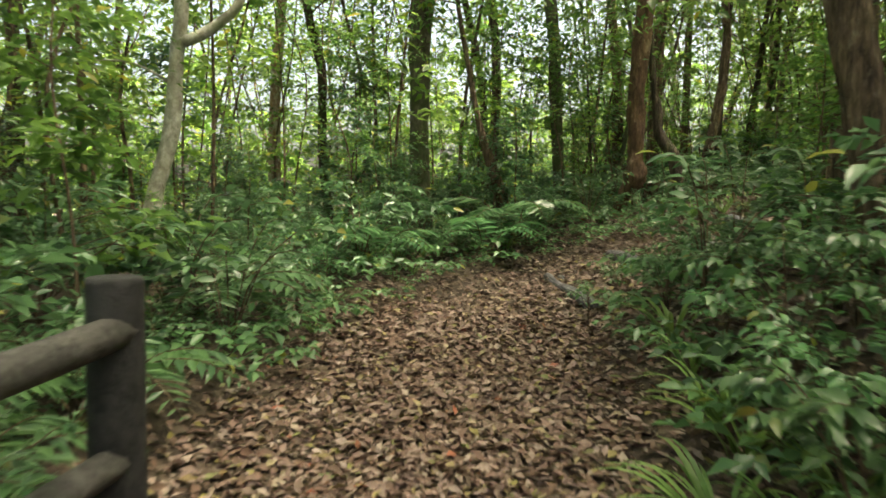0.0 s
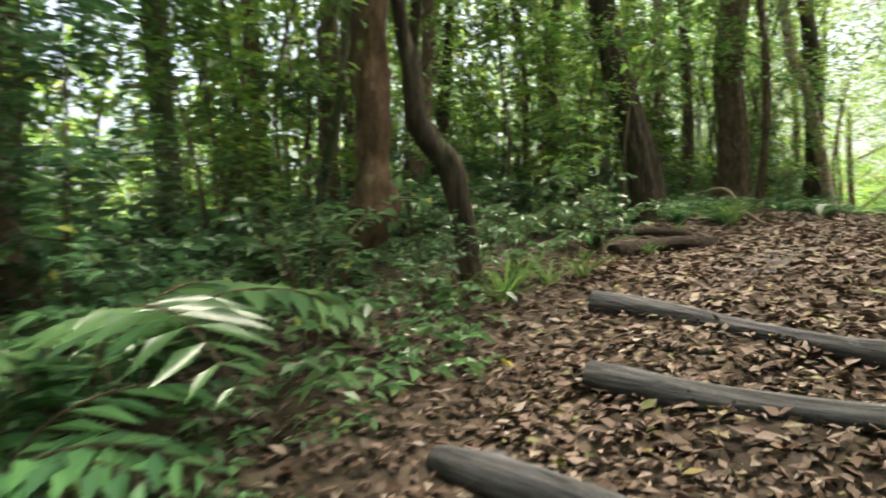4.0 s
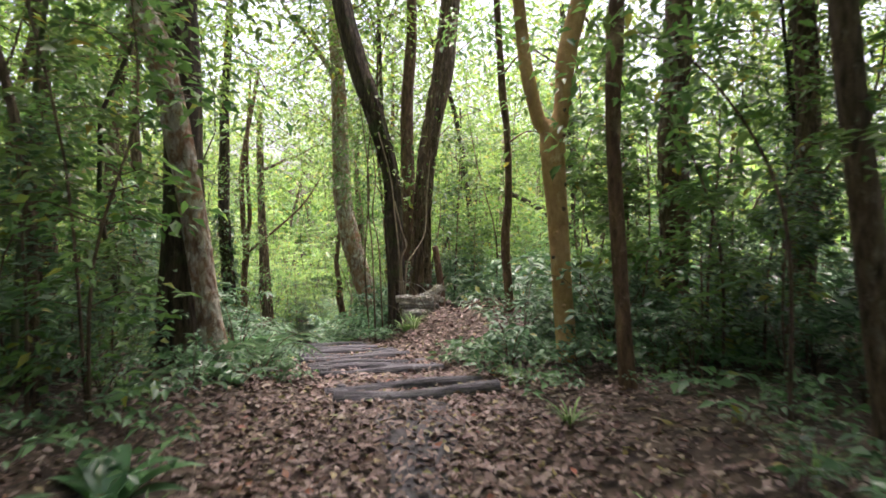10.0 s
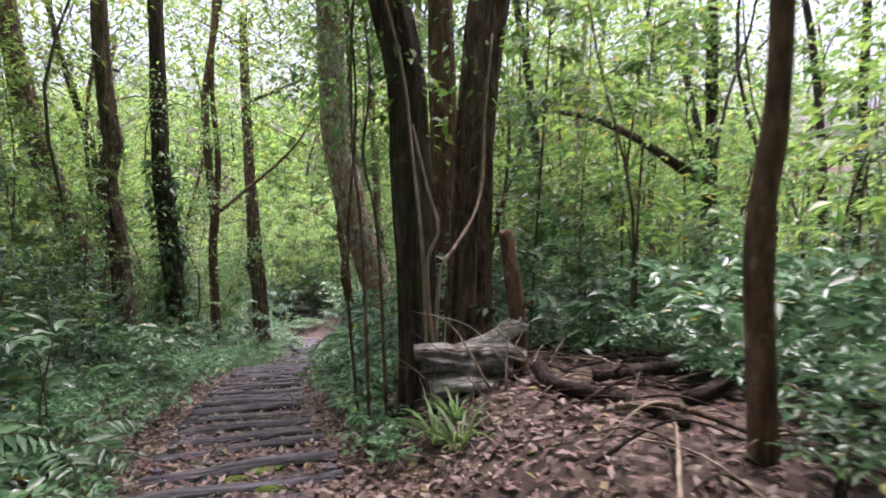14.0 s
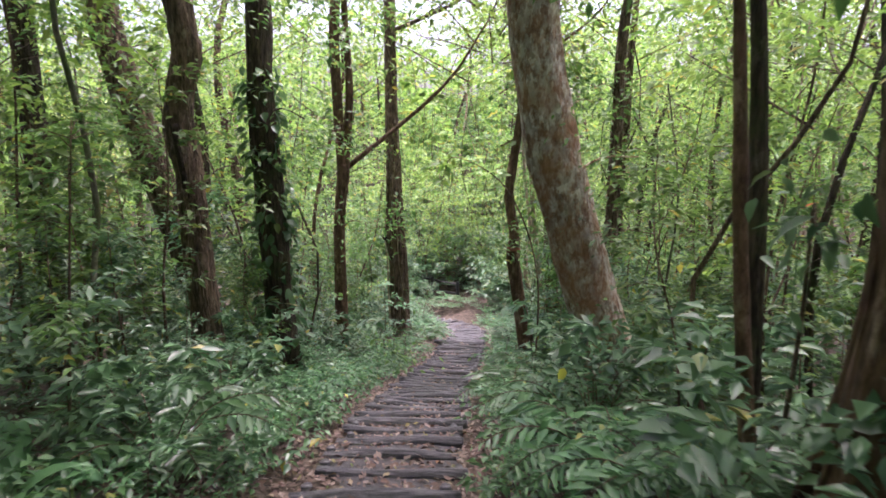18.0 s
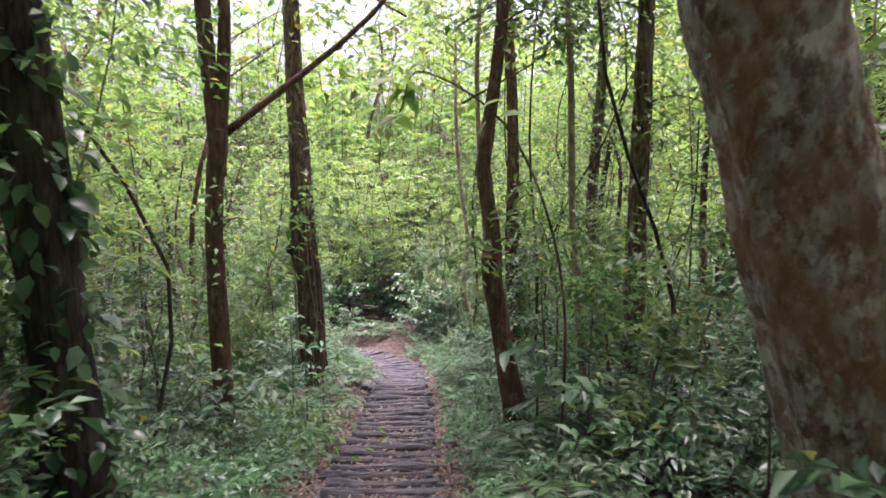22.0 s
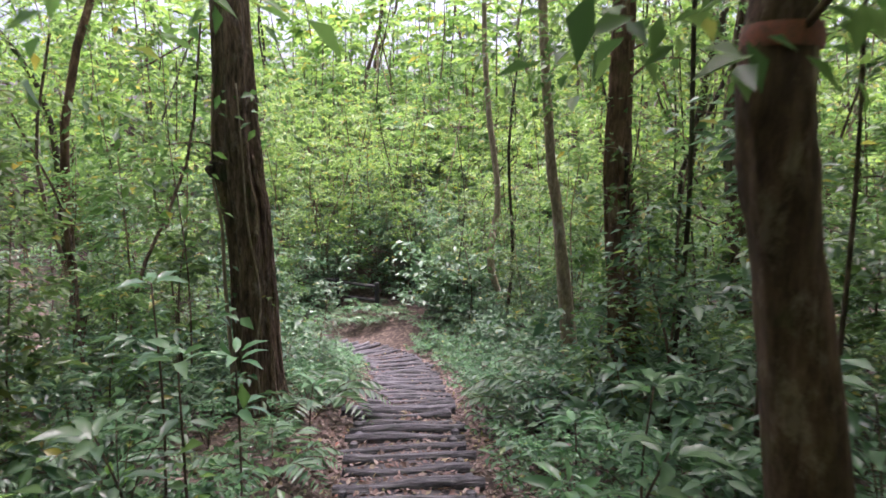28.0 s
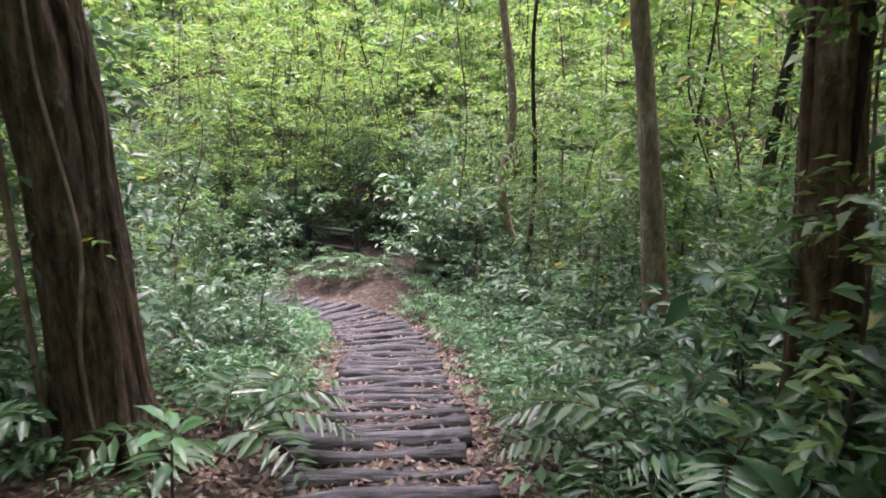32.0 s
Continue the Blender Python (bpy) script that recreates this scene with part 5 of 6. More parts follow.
branch("dead_limb", "dark rotten limb leaning against the stump", [(1.66, 4.86, sg_ + 0.78), (2.2, 5.0, sg_ + 0.55), (2.9, 5.15, sg_ + 0.32), on(3.6, 5.3, 0.03)], 0.05, 0.09, ROTTEN, "dead branch", 12)
branch("fallen_log", "short brown log lying behind the stump", [on(1.75, 4.35, 0.05), on(2.2, 4.6, 0.1), on(2.7, 4.9, 0.12)], 0.05, 0.06, VINE, "log", 12)
branch("fallen_log", "dark broken log pointing out over the leaves", [(0.74, 5.88, 1.36), (1.02, 5.95, 1.14), (1.32, 6.02, 0.94), on(1.62, 6.1, 0.0)], 0.066, 0.085, ROTTEN, "log", 18, 0.06, ridges=0.05)
branch("fallen_log", "dark forked branch lying among leaves", [on(1.45, 6.1, 0.03), (1.75, 6.2, 1.0), (2.2, 6.35, 1.18), (2.7, 6.5, 1.3)], 0.05, 0.035, ROTTEN, "log", 12)
branch("fallen_branch", "pale crooked branch at the foot of a tree", [on(-1.6, 5.4, 0.02), (-1.35, 5.15, gz(-1.35, 5.15) + 0.12), on(-1.05, 5.0, 0.02)], 0.022, 0.018, VINE, "branch")
branch("fallen_branch", "pale bent branch beside the trail", [on(-2.3, 6.6, 0.3), (-1.9, 6.45, gz(-1.9, 6.45) + 0.32), on(-1.6, 6.3, 0.02)], 0.03, 0.028, VINE, "branch")
branch("fallen_log", "dark rotten log on the leafy ground", [on(-1.3, 1.6, 0.03), on(-1.15, 2.3, 0.05), on(-0.95, 2.9, 0.03)], 0.075, 0.06, ROTTEN, "log", 12, 0.16)
branch("fallen_log", "dark rotten log on the leafy ground", [on(-1.9, 2.4, 0.03), on(-1.55, 2.75, 0.05), on(-1.3, 3.25, 0.03)], 0.06, 0.05, ROTTEN, "log", 12, 0.16)
# bleached logs heaped against the old tree
g_ = gz(0.9, 15.45)
branch("bleached_log", "bleached pale log heaped against the old tree", [(0.6, 15.4, g_ + 0.06), (0.85, 15.42, g_ + 0.08), (1.22, 15.42, g_ + 0.1)], 0.062, 0.05, DEADWOOD, "log", 30, 0.1, "bleached logs", ridges=0.16)
branch("bleached_log", "bleached pale log heaped against the old tree", [(0.55, 15.44, g_ + 0.21), (0.85, 15.42, g_ + 0.19), (1.18, 15.34, g_ + 0.2)], 0.07, 0.05, DEADWOOD, "log", 30, 0.1, "bleached logs", ridges=0.16)
branch("bleached_log", "bleached pale log tilted on top of the heap", [(0.8, 15.42, g_ + 0.28), (1.0, 15.4, g_ + 0.34), (1.26, 15.36, g_ + 0.5)], 0.05, 0.065, DEADWOOD, "log", 30, 0.1, "bleached logs", ridges=0.16)
ds_ = thing("dead_stub", 1.24, 15.36, gz(1.24, 15.36), "upright broken dark stem beside the bleached logs", "stump")
dz_ = gz(1.24, 15.36)
ax_ = refine(np.array([(0, 0, -0.15), (-0.02, 0.02, 1.1 - dz_), (-0.06, 0.04, 1.45 - dz_), (-0.11, 0.06, 1.76 - dz_)]), 6)
part("trunk", np_mesh("trunk", *tube(ax_, np.linspace(0.062, 0.05, len(ax_)), 20, 0.07, ridges=0.07), RUST), ds_)
part("broken_top", np_mesh("broken_top", *tube(np.array([(-0.108, 0.06, 1.745 - dz_), (-0.112, 0.06, 1.765 - dz_), (-0.115, 0.06, 1.775 - dz_)]), np.array([0.052, 0.046, 0.03]), 14, 0.12), STUMP), ds_, "paler broken end")
rod("stub", (-0.03, 0.03, 1.2 - dz_), (0.05, -0.06, 1.3 - dz_), 0.016, RUST, ds_, 7, 0.1, 0.008)
branch("bleached_log", "bleached log lying in the brush", [on(2.25, 15.2, 0.06), on(2.6, 15.3, 0.07), on(3.05, 15.35, 0.06)], 0.065, 0.055, DEADWOOD, "log", 12, 0.12, "bleached logs")
branch("fallen_log", "dark root lying over the leaves", [on(1.3, 15.1, 0.1), on(1.32, 14.7, 0.06), on(1.6, 14.3, 0.03), on(1.75, 13.9, 0.02)], 0.05, 0.025, ROTTEN, "log", 12, 0.12)
for k_ in range(130):
    x_, y_ = rng.uniform(1.3, 3.9), rng.uniform(13.2, 16.0)
    a_, l_ = rng.uniform(0, 6.28), rng.uniform(0.35, 0.9)
    c_, s_ = math.cos(a_) * l_ / 2, math.sin(a_) * l_ / 2
    branch("fallen_branch", "dead twig in the brush heap", [on(x_ - c_, y_ - s_, 0.01), (x_, y_, gz(x_, y_) + rng.uniform(0.04, 0.16)), on(x_ + c_, y_ + s_, rng.uniform(0.01, 0.14))],
           rng.uniform(0.005, 0.014), 0.003, (BROWN, ROTTEN, VINE, ROTTEN)[k_ % 4], "branch", 6, 0.08, "dead twigs")
for pts_, r_ in (([(0.62, 15.3, g_ + 0.05), (0.8, 15.26, g_ + 0.1), (1.05, 15.22, g_ + 0.08)], 0.06), ([(0.5, 15.36, g_ + 0.3), (0.66, 15.33, g_ + 0.32), (0.84, 15.3, g_ + 0.29)], 0.05), ([(0.95, 15.24, g_ + 0.3), (1.08, 15.26, g_ + 0.33), (1.24, 15.3, g_ + 0.28)], 0.055)):
    branch("bleached_log", "bleached split log on the heap under the old tree", pts_, r_, r_ * 0.8, DEADWOOD, "log", 28, 0.12, "bleached logs", ridges=0.18)
for pts_, r_, m_ in (([on(1.9, 14.2, 0.05), on(2.4, 14.5, 0.1), on(2.9, 14.6, 0.06)], 0.045, ROTTEN), ([on(1.6, 14.9, 0.05), on(2.1, 14.8, 0.12), on(2.7, 15.0, 0.08)], 0.05, ROTTEN), ([on(2.3, 13.7, 0.04), on(2.7, 14.1, 0.08), on(3.2, 14.3, 0.05)], 0.026, ROTTEN),
                    ([on(2.6, 15.0, 0.06), on(3.1, 14.9, 0.12), on(3.6, 15.1, 0.07)], 0.055, ROTTEN), ([on(1.5, 14.2, 0.03), on(1.75, 14.0, 0.08), on(2.05, 13.6, 0.03)], 0.02, BROWN)):
    branch("fallen_log", "rotting log in the brush heap", pts_, r_, r_ * 0.7, m_, "log", 12, 0.18, "brush heap logs", ridges=0.06)
# pale vines on the old tree
for pts_ in ([(0.59, 15.42, 0.72), (0.57, 15.45, 1.46), (0.54, 15.47, 1.87), (0.5, 15.5, 2.25), (0.43, 15.56, 2.9), (0.25, 15.62, 3.6)],
             [(0.65, 15.42, 0.74), (0.59, 15.44, 1.5), (0.67, 15.47, 1.78), (0.6, 15.5, 2.05), (0.5, 15.56, 2.5)],
             [(0.64, 15.44, 0.9), (0.68, 15.46, 1.46), (0.79, 15.52, 1.65), (0.95, 15.72, 1.86), (1.03, 15.86, 2.1), (1.06, 15.94, 2.6), (1.12, 15.98, 3.2)]):
    branch("vine", "pale woody vine climbing the old tree", pts_, 0.015, 0.01, VINE, "vine", 8, 0.08, "vines")
for pts_ in ([on(0.18, 15.5, -0.05), (0.14, 15.62, 1.7), (0.08, 15.7, 2.4), (0.1, 15.8, 3.4), (0.3, 15.85, 4.6)], [on(0.3, 15.6, -0.05), (0.25, 15.75, 1.7), (0.15, 15.82, 2.3), (0.2, 15.91, 3.0), (0.0, 16.0, 4.4)],
             [on(0.1, 15.75, -0.05), (0.02, 15.8, 1.5), (0.1, 15.9, 2.8), (-0.05, 16.0, 4.2)]):
    branch("vine", "thin brown stem growing beside the old tree", pts_, 0.013, 0.008, BROWN, "vine", 7, 0.06, "vines")

for k_ in range(26):
    x_, y_ = rng.uniform(0.55, 1.5), rng.uniform(15.0, 15.5)
    a_, l_ = rng.uniform(0, 6.28), rng.uniform(0.3, 0.7)
    branch("dead_twig", "thin grey twig leaning on the log heap", [on(x_, y_, 0.01), (x_ + math.cos(a_) * l_ * 0.5, y_ + 0.12, gz(x_, y_) + l_ * rng.uniform(0.3, 0.7)), (x_ + math.cos(a_) * l_, y_ + 0.22, gz(x_, y_) + l_ * rng.uniform(0.5, 1.2))],
           rng.uniform(0.004, 0.009), 0.002, (VINE, BROWN, DEADWOOD)[k_ % 3], "branch", 5, 0.08, "dead twigs")
branch("vine", "pale woody vine up a thick dark trunk", [(-3.62, 29.75, -3.05), (-3.63, 29.76, -2.3), (-3.66, 29.77, -1.6), (-3.67, 29.78, -1.0), (-3.74, 29.8, -0.5), (-3.7, 29.8, 0.3)], 0.022, 0.012, VINE, "vine", 8, 0.08, "vines")
branch("vine", "pale woody vine up a thick dark trunk", [(-3.3, 29.66, -3.0), (-3.36, 29.68, -2.3), (-3.3, 29.69, -1.7), (-3.4, 29.7, -1.0), (-3.42, 29.7, -0.4), (-3.46, 29.72, 0.3)], 0.012, 0.008, VINE, "vine", 7, 0.08, "vines")
# Hollows aren't cut: dark rods on the bark stand for the shade inside.
branch("hollow_shade", "dark rod for the shade in a hollow of a rust brown trunk", [(0.12, 29.42, -1.35), (0.1, 29.415, -0.9), (0.08, 29.42, -0.3)], 0.018, 0.03, ROTTEN, "hollow", 10, 0.1)
branch("hollow_shade", "dark rod for the shade in a hollow of a swollen brown trunk", [(-3.93, 21.46, 1.25), (-3.97, 21.45, 1.55), (-4.02, 21.45, 1.9)], 0.03, 0.04, ROTTEN, "hollow", 10, 0.1)


def moss_patch(x, y, r):
    """A low cushion of bright moss between two logs."""
    n, m = 16, 5
    a = np.linspace(0, 6.28, n, endpoint=False)
    rim = r * (1 + 0.25 * np.sin(2 * a + rng.uniform(0, 6)) + 0.15 * np.sin(5 * a + rng.uniform(0, 6)))
    v = [(0.0, 0.0, 0.035)]
    q = []
    for k in range(1, m + 1):
        f_ = k / m
        v += [(math.cos(b) * w * f_ * 1.5, math.sin(b) * w * f_ * 0.6, 0.035 * (1 - f_ ** 3) - 0.012 * (k == m) + rng.normal(0, 0.003)) for b, w in zip(a, rim)]
    tri = np.array([(0, 1 + j, 1 + (j + 1) % n) for j in range(n)])
    q = np.array([(1 + (k - 1) * n + j, 1 + k * n + j, 1 + k * n + (j + 1) % n, 1 + (k - 1) * n + (j + 1) % n) for k in range(1, m) for j in range(n)])
    ob = tagged(new("moss_patch", np_mesh("moss_patch", np.array(v), [tri, q], MOSS)), "bright green moss between the log steps", "moss", "moss patches")
    ob.location = (x, y, gz(x, y) + 0.005)


for x_, y_, r_ in ((-0.46, 15.12, 0.1), (-0.74, 15.83, 0.09), (-0.65, 15.0, 0.07), (-0.64, 16.6, 0.08), (-0.38, 14.75, 0.07)):
    moss_patch(x_, y_, r_)

# ---- the knot and paint marks on trunks ----
kn_ = branch("tree_knot", "round dark knot where a branch has rotted off", [(-3.55, 29.84, -0.52), (-3.68, 29.8, -0.5), (-3.76, 29.76, -0.44)], 0.12, 0.07, DARK, "knot", 14, 0.12)

# ---- climbing leaves on trunks ----


def clad(label, axis, lo, hi, count, leaf, mat=LEAF_SHRUB):
    """Leaves of a climber set round a trunk's axis rows (x, y, z, radius)."""
    ax = np.array(axis, float)
    z = rng.uniform(lo, hi, count)
    x, y, r = (np.interp(z, ax[:, 2], ax[:, k]) for k in (0, 1, 3))
    a = rng.uniform(0, 6.28, count)
    out = np.stack([np.cos(a), np.sin(a), np.zeros(count)], 1)
    p = np.stack([x, y, z], 1) + out * (r * rng.uniform(0.98, 1.5, count))[:, None]
    w = out * 0.6 + rng.normal(0, 0.5, (count, 3)) + [0, 0, -0.5]
    ln = leaf * rng.uniform(0.6, 1.3, count)
    base = ax[0, :3]
    lv = leaves(p - base, w, ln, ln * 0.62, 0.15, True)
    ob = tagged(new("climber", np_mesh("climber", *lv, mat)), label, "climber", kind="stuff")
    ob.location = base
    return ob

clad("glossy climbing leaves on a dark trunk", [(-3.33, 22.41, -0.66, 0.181), (-3.42, 22.40, 1.09, 0.168), (-3.49, 22.39, 2.21, 0.155), (-3.48, 22.39, 3.02, 0.143)], -0.9, 2.6, 420, 0.14, LEAF_BROAD)
clad("sparse climbing leaves on a lichened trunk", [(0.4, 20.97, -0.43, 0.255), (0.07, 20.97, 0.63, 0.228), (-0.145, 20.96, 1.35, 0.23), (-0.25, 20.96, 1.69, 0.235)], -0.4, 1.5, 70, 0.045)
clad("climbing leaves round the old dark tree", [(0.54, 15.74, 0.67, 0.135), (0.49, 15.75, 1.96, 0.125), (0.45, 15.75, 2.87, 0.13), (0.26, 15.77, 3.67, 0.14), (0.06, 15.79, 4.30, 0.165), (-0.05, 15.80, 4.62, 0.154)], 2.4, 4.3, 120, 0.09, LEAF_CANOPY)
clad("climbing leaves round the old brown tree", [(0.98, 16.19, 0.65, 0.232), (1.03, 16.19, 2.21, 0.217), (1.12, 16.18, 3.37, 0.190), (1.26, 16.16, 4.17, 0.190), (1.37, 16.15, 4.80, 0.172)], 2.2, 4.6, 150, 0.09, LEAF_CANOPY)

tree("tree", "dark tree with a long drooping dead limb", [(5.4, 20.8, 0.4, 0.11), (5.3, 20.7, 1.6, 0.1), (5.2, 20.6, 3.0, 0.09)], DARK, top=8, limbs=1)
branch("dead_limb", "dark leafy dead limb drooping from a tree", [(5.28, 20.68, 2.0), (4.66, 20.44, 2.25), (4.01, 20.41, 2.64), (3.35, 20.37, 2.93), (2.77, 20.31, 3.03)], 0.09, 0.035, DARK, "dead branch", 10, 0.1)
branch("side_limb", "pale grey limb reaching up from a smooth tree", [(-0.68, -6.00, 1.75), (-0.70, -5.83, 1.83), (-0.74, -5.63, 2.00), (-0.76, -5.47, 2.21), (-0.8, -5.3, 2.9)], 0.06, 0.04, GREY, "limb", 10, 0.06)

# a faded red trail mark round a knobbly trunk
rm_ = thing("trail_mark", -0.66, 25.48, 0.06, "faded red paint mark on a rust brown trunk", "paint mark")
part("paint", np_mesh("paint", *tube(np.array([(0, 0, -0.035), (0, 0, 0.0), (0, 0, 0.03)]), np.array([0.107, 0.108, 0.103]), 24, 0.05, cap=False), REDPAINT), rm_)

# ---- plants set where they stand out ----
BANK = [plant(shrub_shape(rng.uniform(0.9, 1.25), 11, 22, rng.uniform(0.1, 0.14), 0.5, True, 0.3), LEAF_BROAD, "lush broad-leaved shrub on the trail bank", "shrub", "bank shrubs") for _ in range(4)]
scatter(BANK, [(4.75, -3.55), (4.35, -3.3), (4.0, -3.15), (3.75, -2.7), (3.4, -3.0), (3.0, -2.75), (2.7, -2.85), (2.4, -2.4), (2.05, -2.45), (1.75, -2.15), (1.6, -1.9), (3.3, -2.3), (4.5, -2.7), (5.0, -3.0), (2.0, -1.7), (1.25, -2.35), (1.5, -2.75), (1.2, -1.85), (1.15, -1.4)], 0.5, 0.76)
scatter(BANK, [(-0.55, -3.45), (-0.95, -3.15), (-1.05, -2.6), (-1.4, -2.2), (-0.1, -4.0), (-1.6, -1.6), (-1.7, -1.0), (-1.5, -3.5), (0.5, -4.75), (1.0, -5.1), (1.5, -5.4), (2.0, -5.6), (-0.4, -4.5), (0.4, -5.3)], 0.4, 0.65)
scatter(SHRUBS, [(-1.3, -0.3), (-1.5, 0.5), (-1.35, 1.0), (-1.7, 0.1), (-1.25, -0.7), (-1.45, 1.6)], 0.5, 0.8)
scatter(GRASSES, [(-1.15, 0.35), (-1.25, 0.0), (-1.1, 0.7), (-1.35, -0.4)], 1.1, 1.5)
scatter(GRASSES, [(4.5, -3.55), (4.1, -3.4), (3.8, -3.3), (4.85, -3.6), (3.4, -3.15), (3.0, -3.0), (4.3, -3.65), (5.0, -3.5)], 1.1, 1.5)
scatter(BROADS, [(4.7, -3.35), (4.0, -3.2), (3.5, -3.1), (4.35, -3.3), (4.95, -3.3)], 0.7, 1.0)
scatter(BUSHES, [(-1.55, -4.2), (-1.65, -3.65), (-1.8, -3.1), (-1.85, -2.5), (-1.8, -1.85), (-2.4, -3.4), (-2.4, -2.6), (-1.9, -1.2), (-2.3, -0.6)], 0.6, 0.9)
scatter(BUSHES, [(0.3, -6.1), (-0.5, -5.7), (-0.95, -5.1), (1.1, -6.3), (-1.3, -4.8)], 0.35, 0.5)
scatter(BUSHES, [(0.75, 30.9), (1.15, 31.3), (0.9, 32.2), (1.5, 31.9), (0.6, 33.0), (1.5, 30.6), (-3.35, 32.9), (-3.5, 31.6), (-3.4, 34.6), (-3.9, 33.6)], 0.5, 0.8)
scatter(BUSHES, [(0.4, 27.2), (0.7, 28.0), (1.3, 26.2), (1.8, 25.4), (0.9, 24.9), (2.2, 24.4)], 0.45, 0.75)
scatter(BUSHES, [(-2.0, 9.1), (-2.6, 9.7), (-1.95, 10.1), (-3.0, 8.8), (-2.9, 10.5), (-2.2, 10.8), (-2.7, 6.2), (-3.0, 7.2)], 0.7, 1.0)
scatter(BUSHES, [(2.7, 9.0), (3.0, 9.7), (3.3, 8.6), (2.9, 10.4), (2.5, 11.0), (3.4, 11.0)], 0.9, 1.25)
# beside the stump and the dark trees
scatter(SHRUBS, [(1.2, 5.0), (1.35, 5.4), (1.1, 5.5), (1.5, 6.6), (1.8, 6.9), (1.6, 7.4), (-1.6, 9.2), (-1.2, 9.6), (-1.8, 7.3)], 0.45, 0.6)
scatter(BROADS, [(1.1, 2.0), (1.35, 2.3), (0.95, 2.45), (-2.5, 4.6), (-1.45, 4.8), (-1.75, 7.0), (-1.15, 8.0), (-1.5, 7.6), (-1.25, 10.2), (-1.0, 10.0), (1.65, 6.9), (-1.4, 5.6)], 0.7, 1.1)
scatter(BANK, [(1.55, 1.75), (1.9, 2.2)], 0.5, 0.65)
scatter(BANK, [(1.3, 5.35), (1.5, 5.65), (1.2, 5.75), (1.75, 5.5)], 0.5, 0.62)
scatter(FERNS, [(-2.7, 38.9), (-3.2, 38.7), (-3.7, 38.9), (-2.3, 38.6), (-3.5, 39.5), (-2.6, 39.6)], 0.7, 0.95)
scatter(SHRUBS, [(-2.2, 39.3), (-2.9, 39.3), (-2.1, 38.0), (-2.4, 40.2), (-3.9, 39.4), (-1.9, 37.4), (-3.0, 40.3)], 0.3, 0.45)
scatter(GRASSES, [(-1.45, 4.9), (-1.3, 4.7), (-1.5, 5.0), (0.72, 14.6), (0.62, 14.9), (-0.92, 30.4), (-0.8, 30.5), (-1.0, 30.6), (0.75, 15.0)], 1.0, 1.5)
# down the steps
scatter(BROADS, [(0.7, 20.1), (0.45, 20.3), (0.2, 19.0), (-0.24, 27.9), (0.1, 28.05), (0.5, 28.3), (-0.5, 29.2), (-0.3, 28.6), (0.24, 29.3), (-2.9, 17.7), (-3.1, 18.0)], 0.95, 1.35)
scatter(FERNS, [(-0.55, 21.8), (0.3, 18.2), (0.5, 18.0), (-4.0, 20.0), (-3.6, 19.6), (-2.5, 19.9), (-2.6, 18.6), (-0.55, 29.4), (-0.35, 29.2), (-0.75, 22.4), (0.1, 18.7)], 0.8, 1.15)
scatter(BANK, [(-2.7, 30.9), (-2.85, 30.5), (-2.75, 31.3), (-3.0, 28.1), (-3.4, 28.4), (-3.0, 29.0), (-0.55, 27.3), (-0.35, 27.8), (-3.0, 24.6), (-3.2, 26.2), (-3.3, 24.0), (-0.4, 23.9)], 0.5, 0.75)
scatter(BANK, [(0.3, 30.4), (0.15, 31.2), (-0.1, 30.6), (0.5, 29.8), (0.4, 31.8), (-0.2, 31.9), (-0.6, 32.6), (0.0, 33.2)], 0.65, 0.95)


def arch(label, root, pts, leaf, count, mat, category="overhanging sapling"):
    """A sapling whose leafy top arches over along pts."""
    ax = refine(np.array([(0, 0, -0.1), *pts], float), 6)
    stem = tube(ax, np.linspace(0.014, 0.004, len(ax)), 6, 0.04)
    t = rng.uniform(0.5, 1.0, count)
    p = np.stack([np.interp(t, np.linspace(0, 1, len(ax)), ax[:, k]) for k in range(3)], 1) + rng.normal(0, 0.08, (count, 3))
    w = rng.normal(0, 1, (count, 3)) * [1, 1, 0.4] + [0, 0, -0.35]
    ln = leaf * rng.uniform(0.7, 1.25, count)
    ob = tagged(new(category.replace(" ", "_"), np_mesh("stem", *stem, BROWN)), label, category)
    ob.location = (*root, gz(*root))
    part("foliage", np_mesh("foliage", *leaves(p, w, ln, ln * 0.42, 0.2, True), mat), ob)
    return ob


arch("sapling whose leafy tip hangs over the steps", (-0.3, 23.5), [(0.0, 0.0, 1.5), (-0.4, -0.3, 2.6), (-1.0, -0.65, 3.0), (-1.15, -0.75, 2.75)], 0.17, 26, LEAF_CANOPY)
arch("sapling with pale broad leaves beside the steps", (-0.35, 24.4), [(0.0, -0.1, 0.7), (-0.15, -0.35, 1.2), (-0.25, -0.6, 1.25)], 0.19, 16, LEAF_BROAD)
arch("sapling leaning over the leafy bank", (2.2, 8.3), [(0.0, 0.1, 1.2), (-0.4, 0.3, 2.0), (-0.9, 0.5, 2.3)], 0.13, 60, LEAF_MID)
arch("sapling leaning over the leafy bank", (2.6, 9.6), [(0.0, 0.1, 1.0), (-0.3, 0.2, 1.9), (-0.6, 0.4, 2.2)], 0.13, 70, LEAF_MID)
arch("sapling arching above the steps", (0.2, 26.4), [(0.0, 0.0, 1.6), (-0.3, -0.4, 2.6), (-0.6, -1.0, 3.0)], 0.15, 40, LEAF_CANOPY)
arch("sapling reaching over the steps from the thicket", (0.9, 18.6), [(-0.1, -0.4, 1.0), (-0.3, -0.9, 1.6), (-0.45, -1.3, 1.6)], 0.11, 40, LEAF_SHRUB)
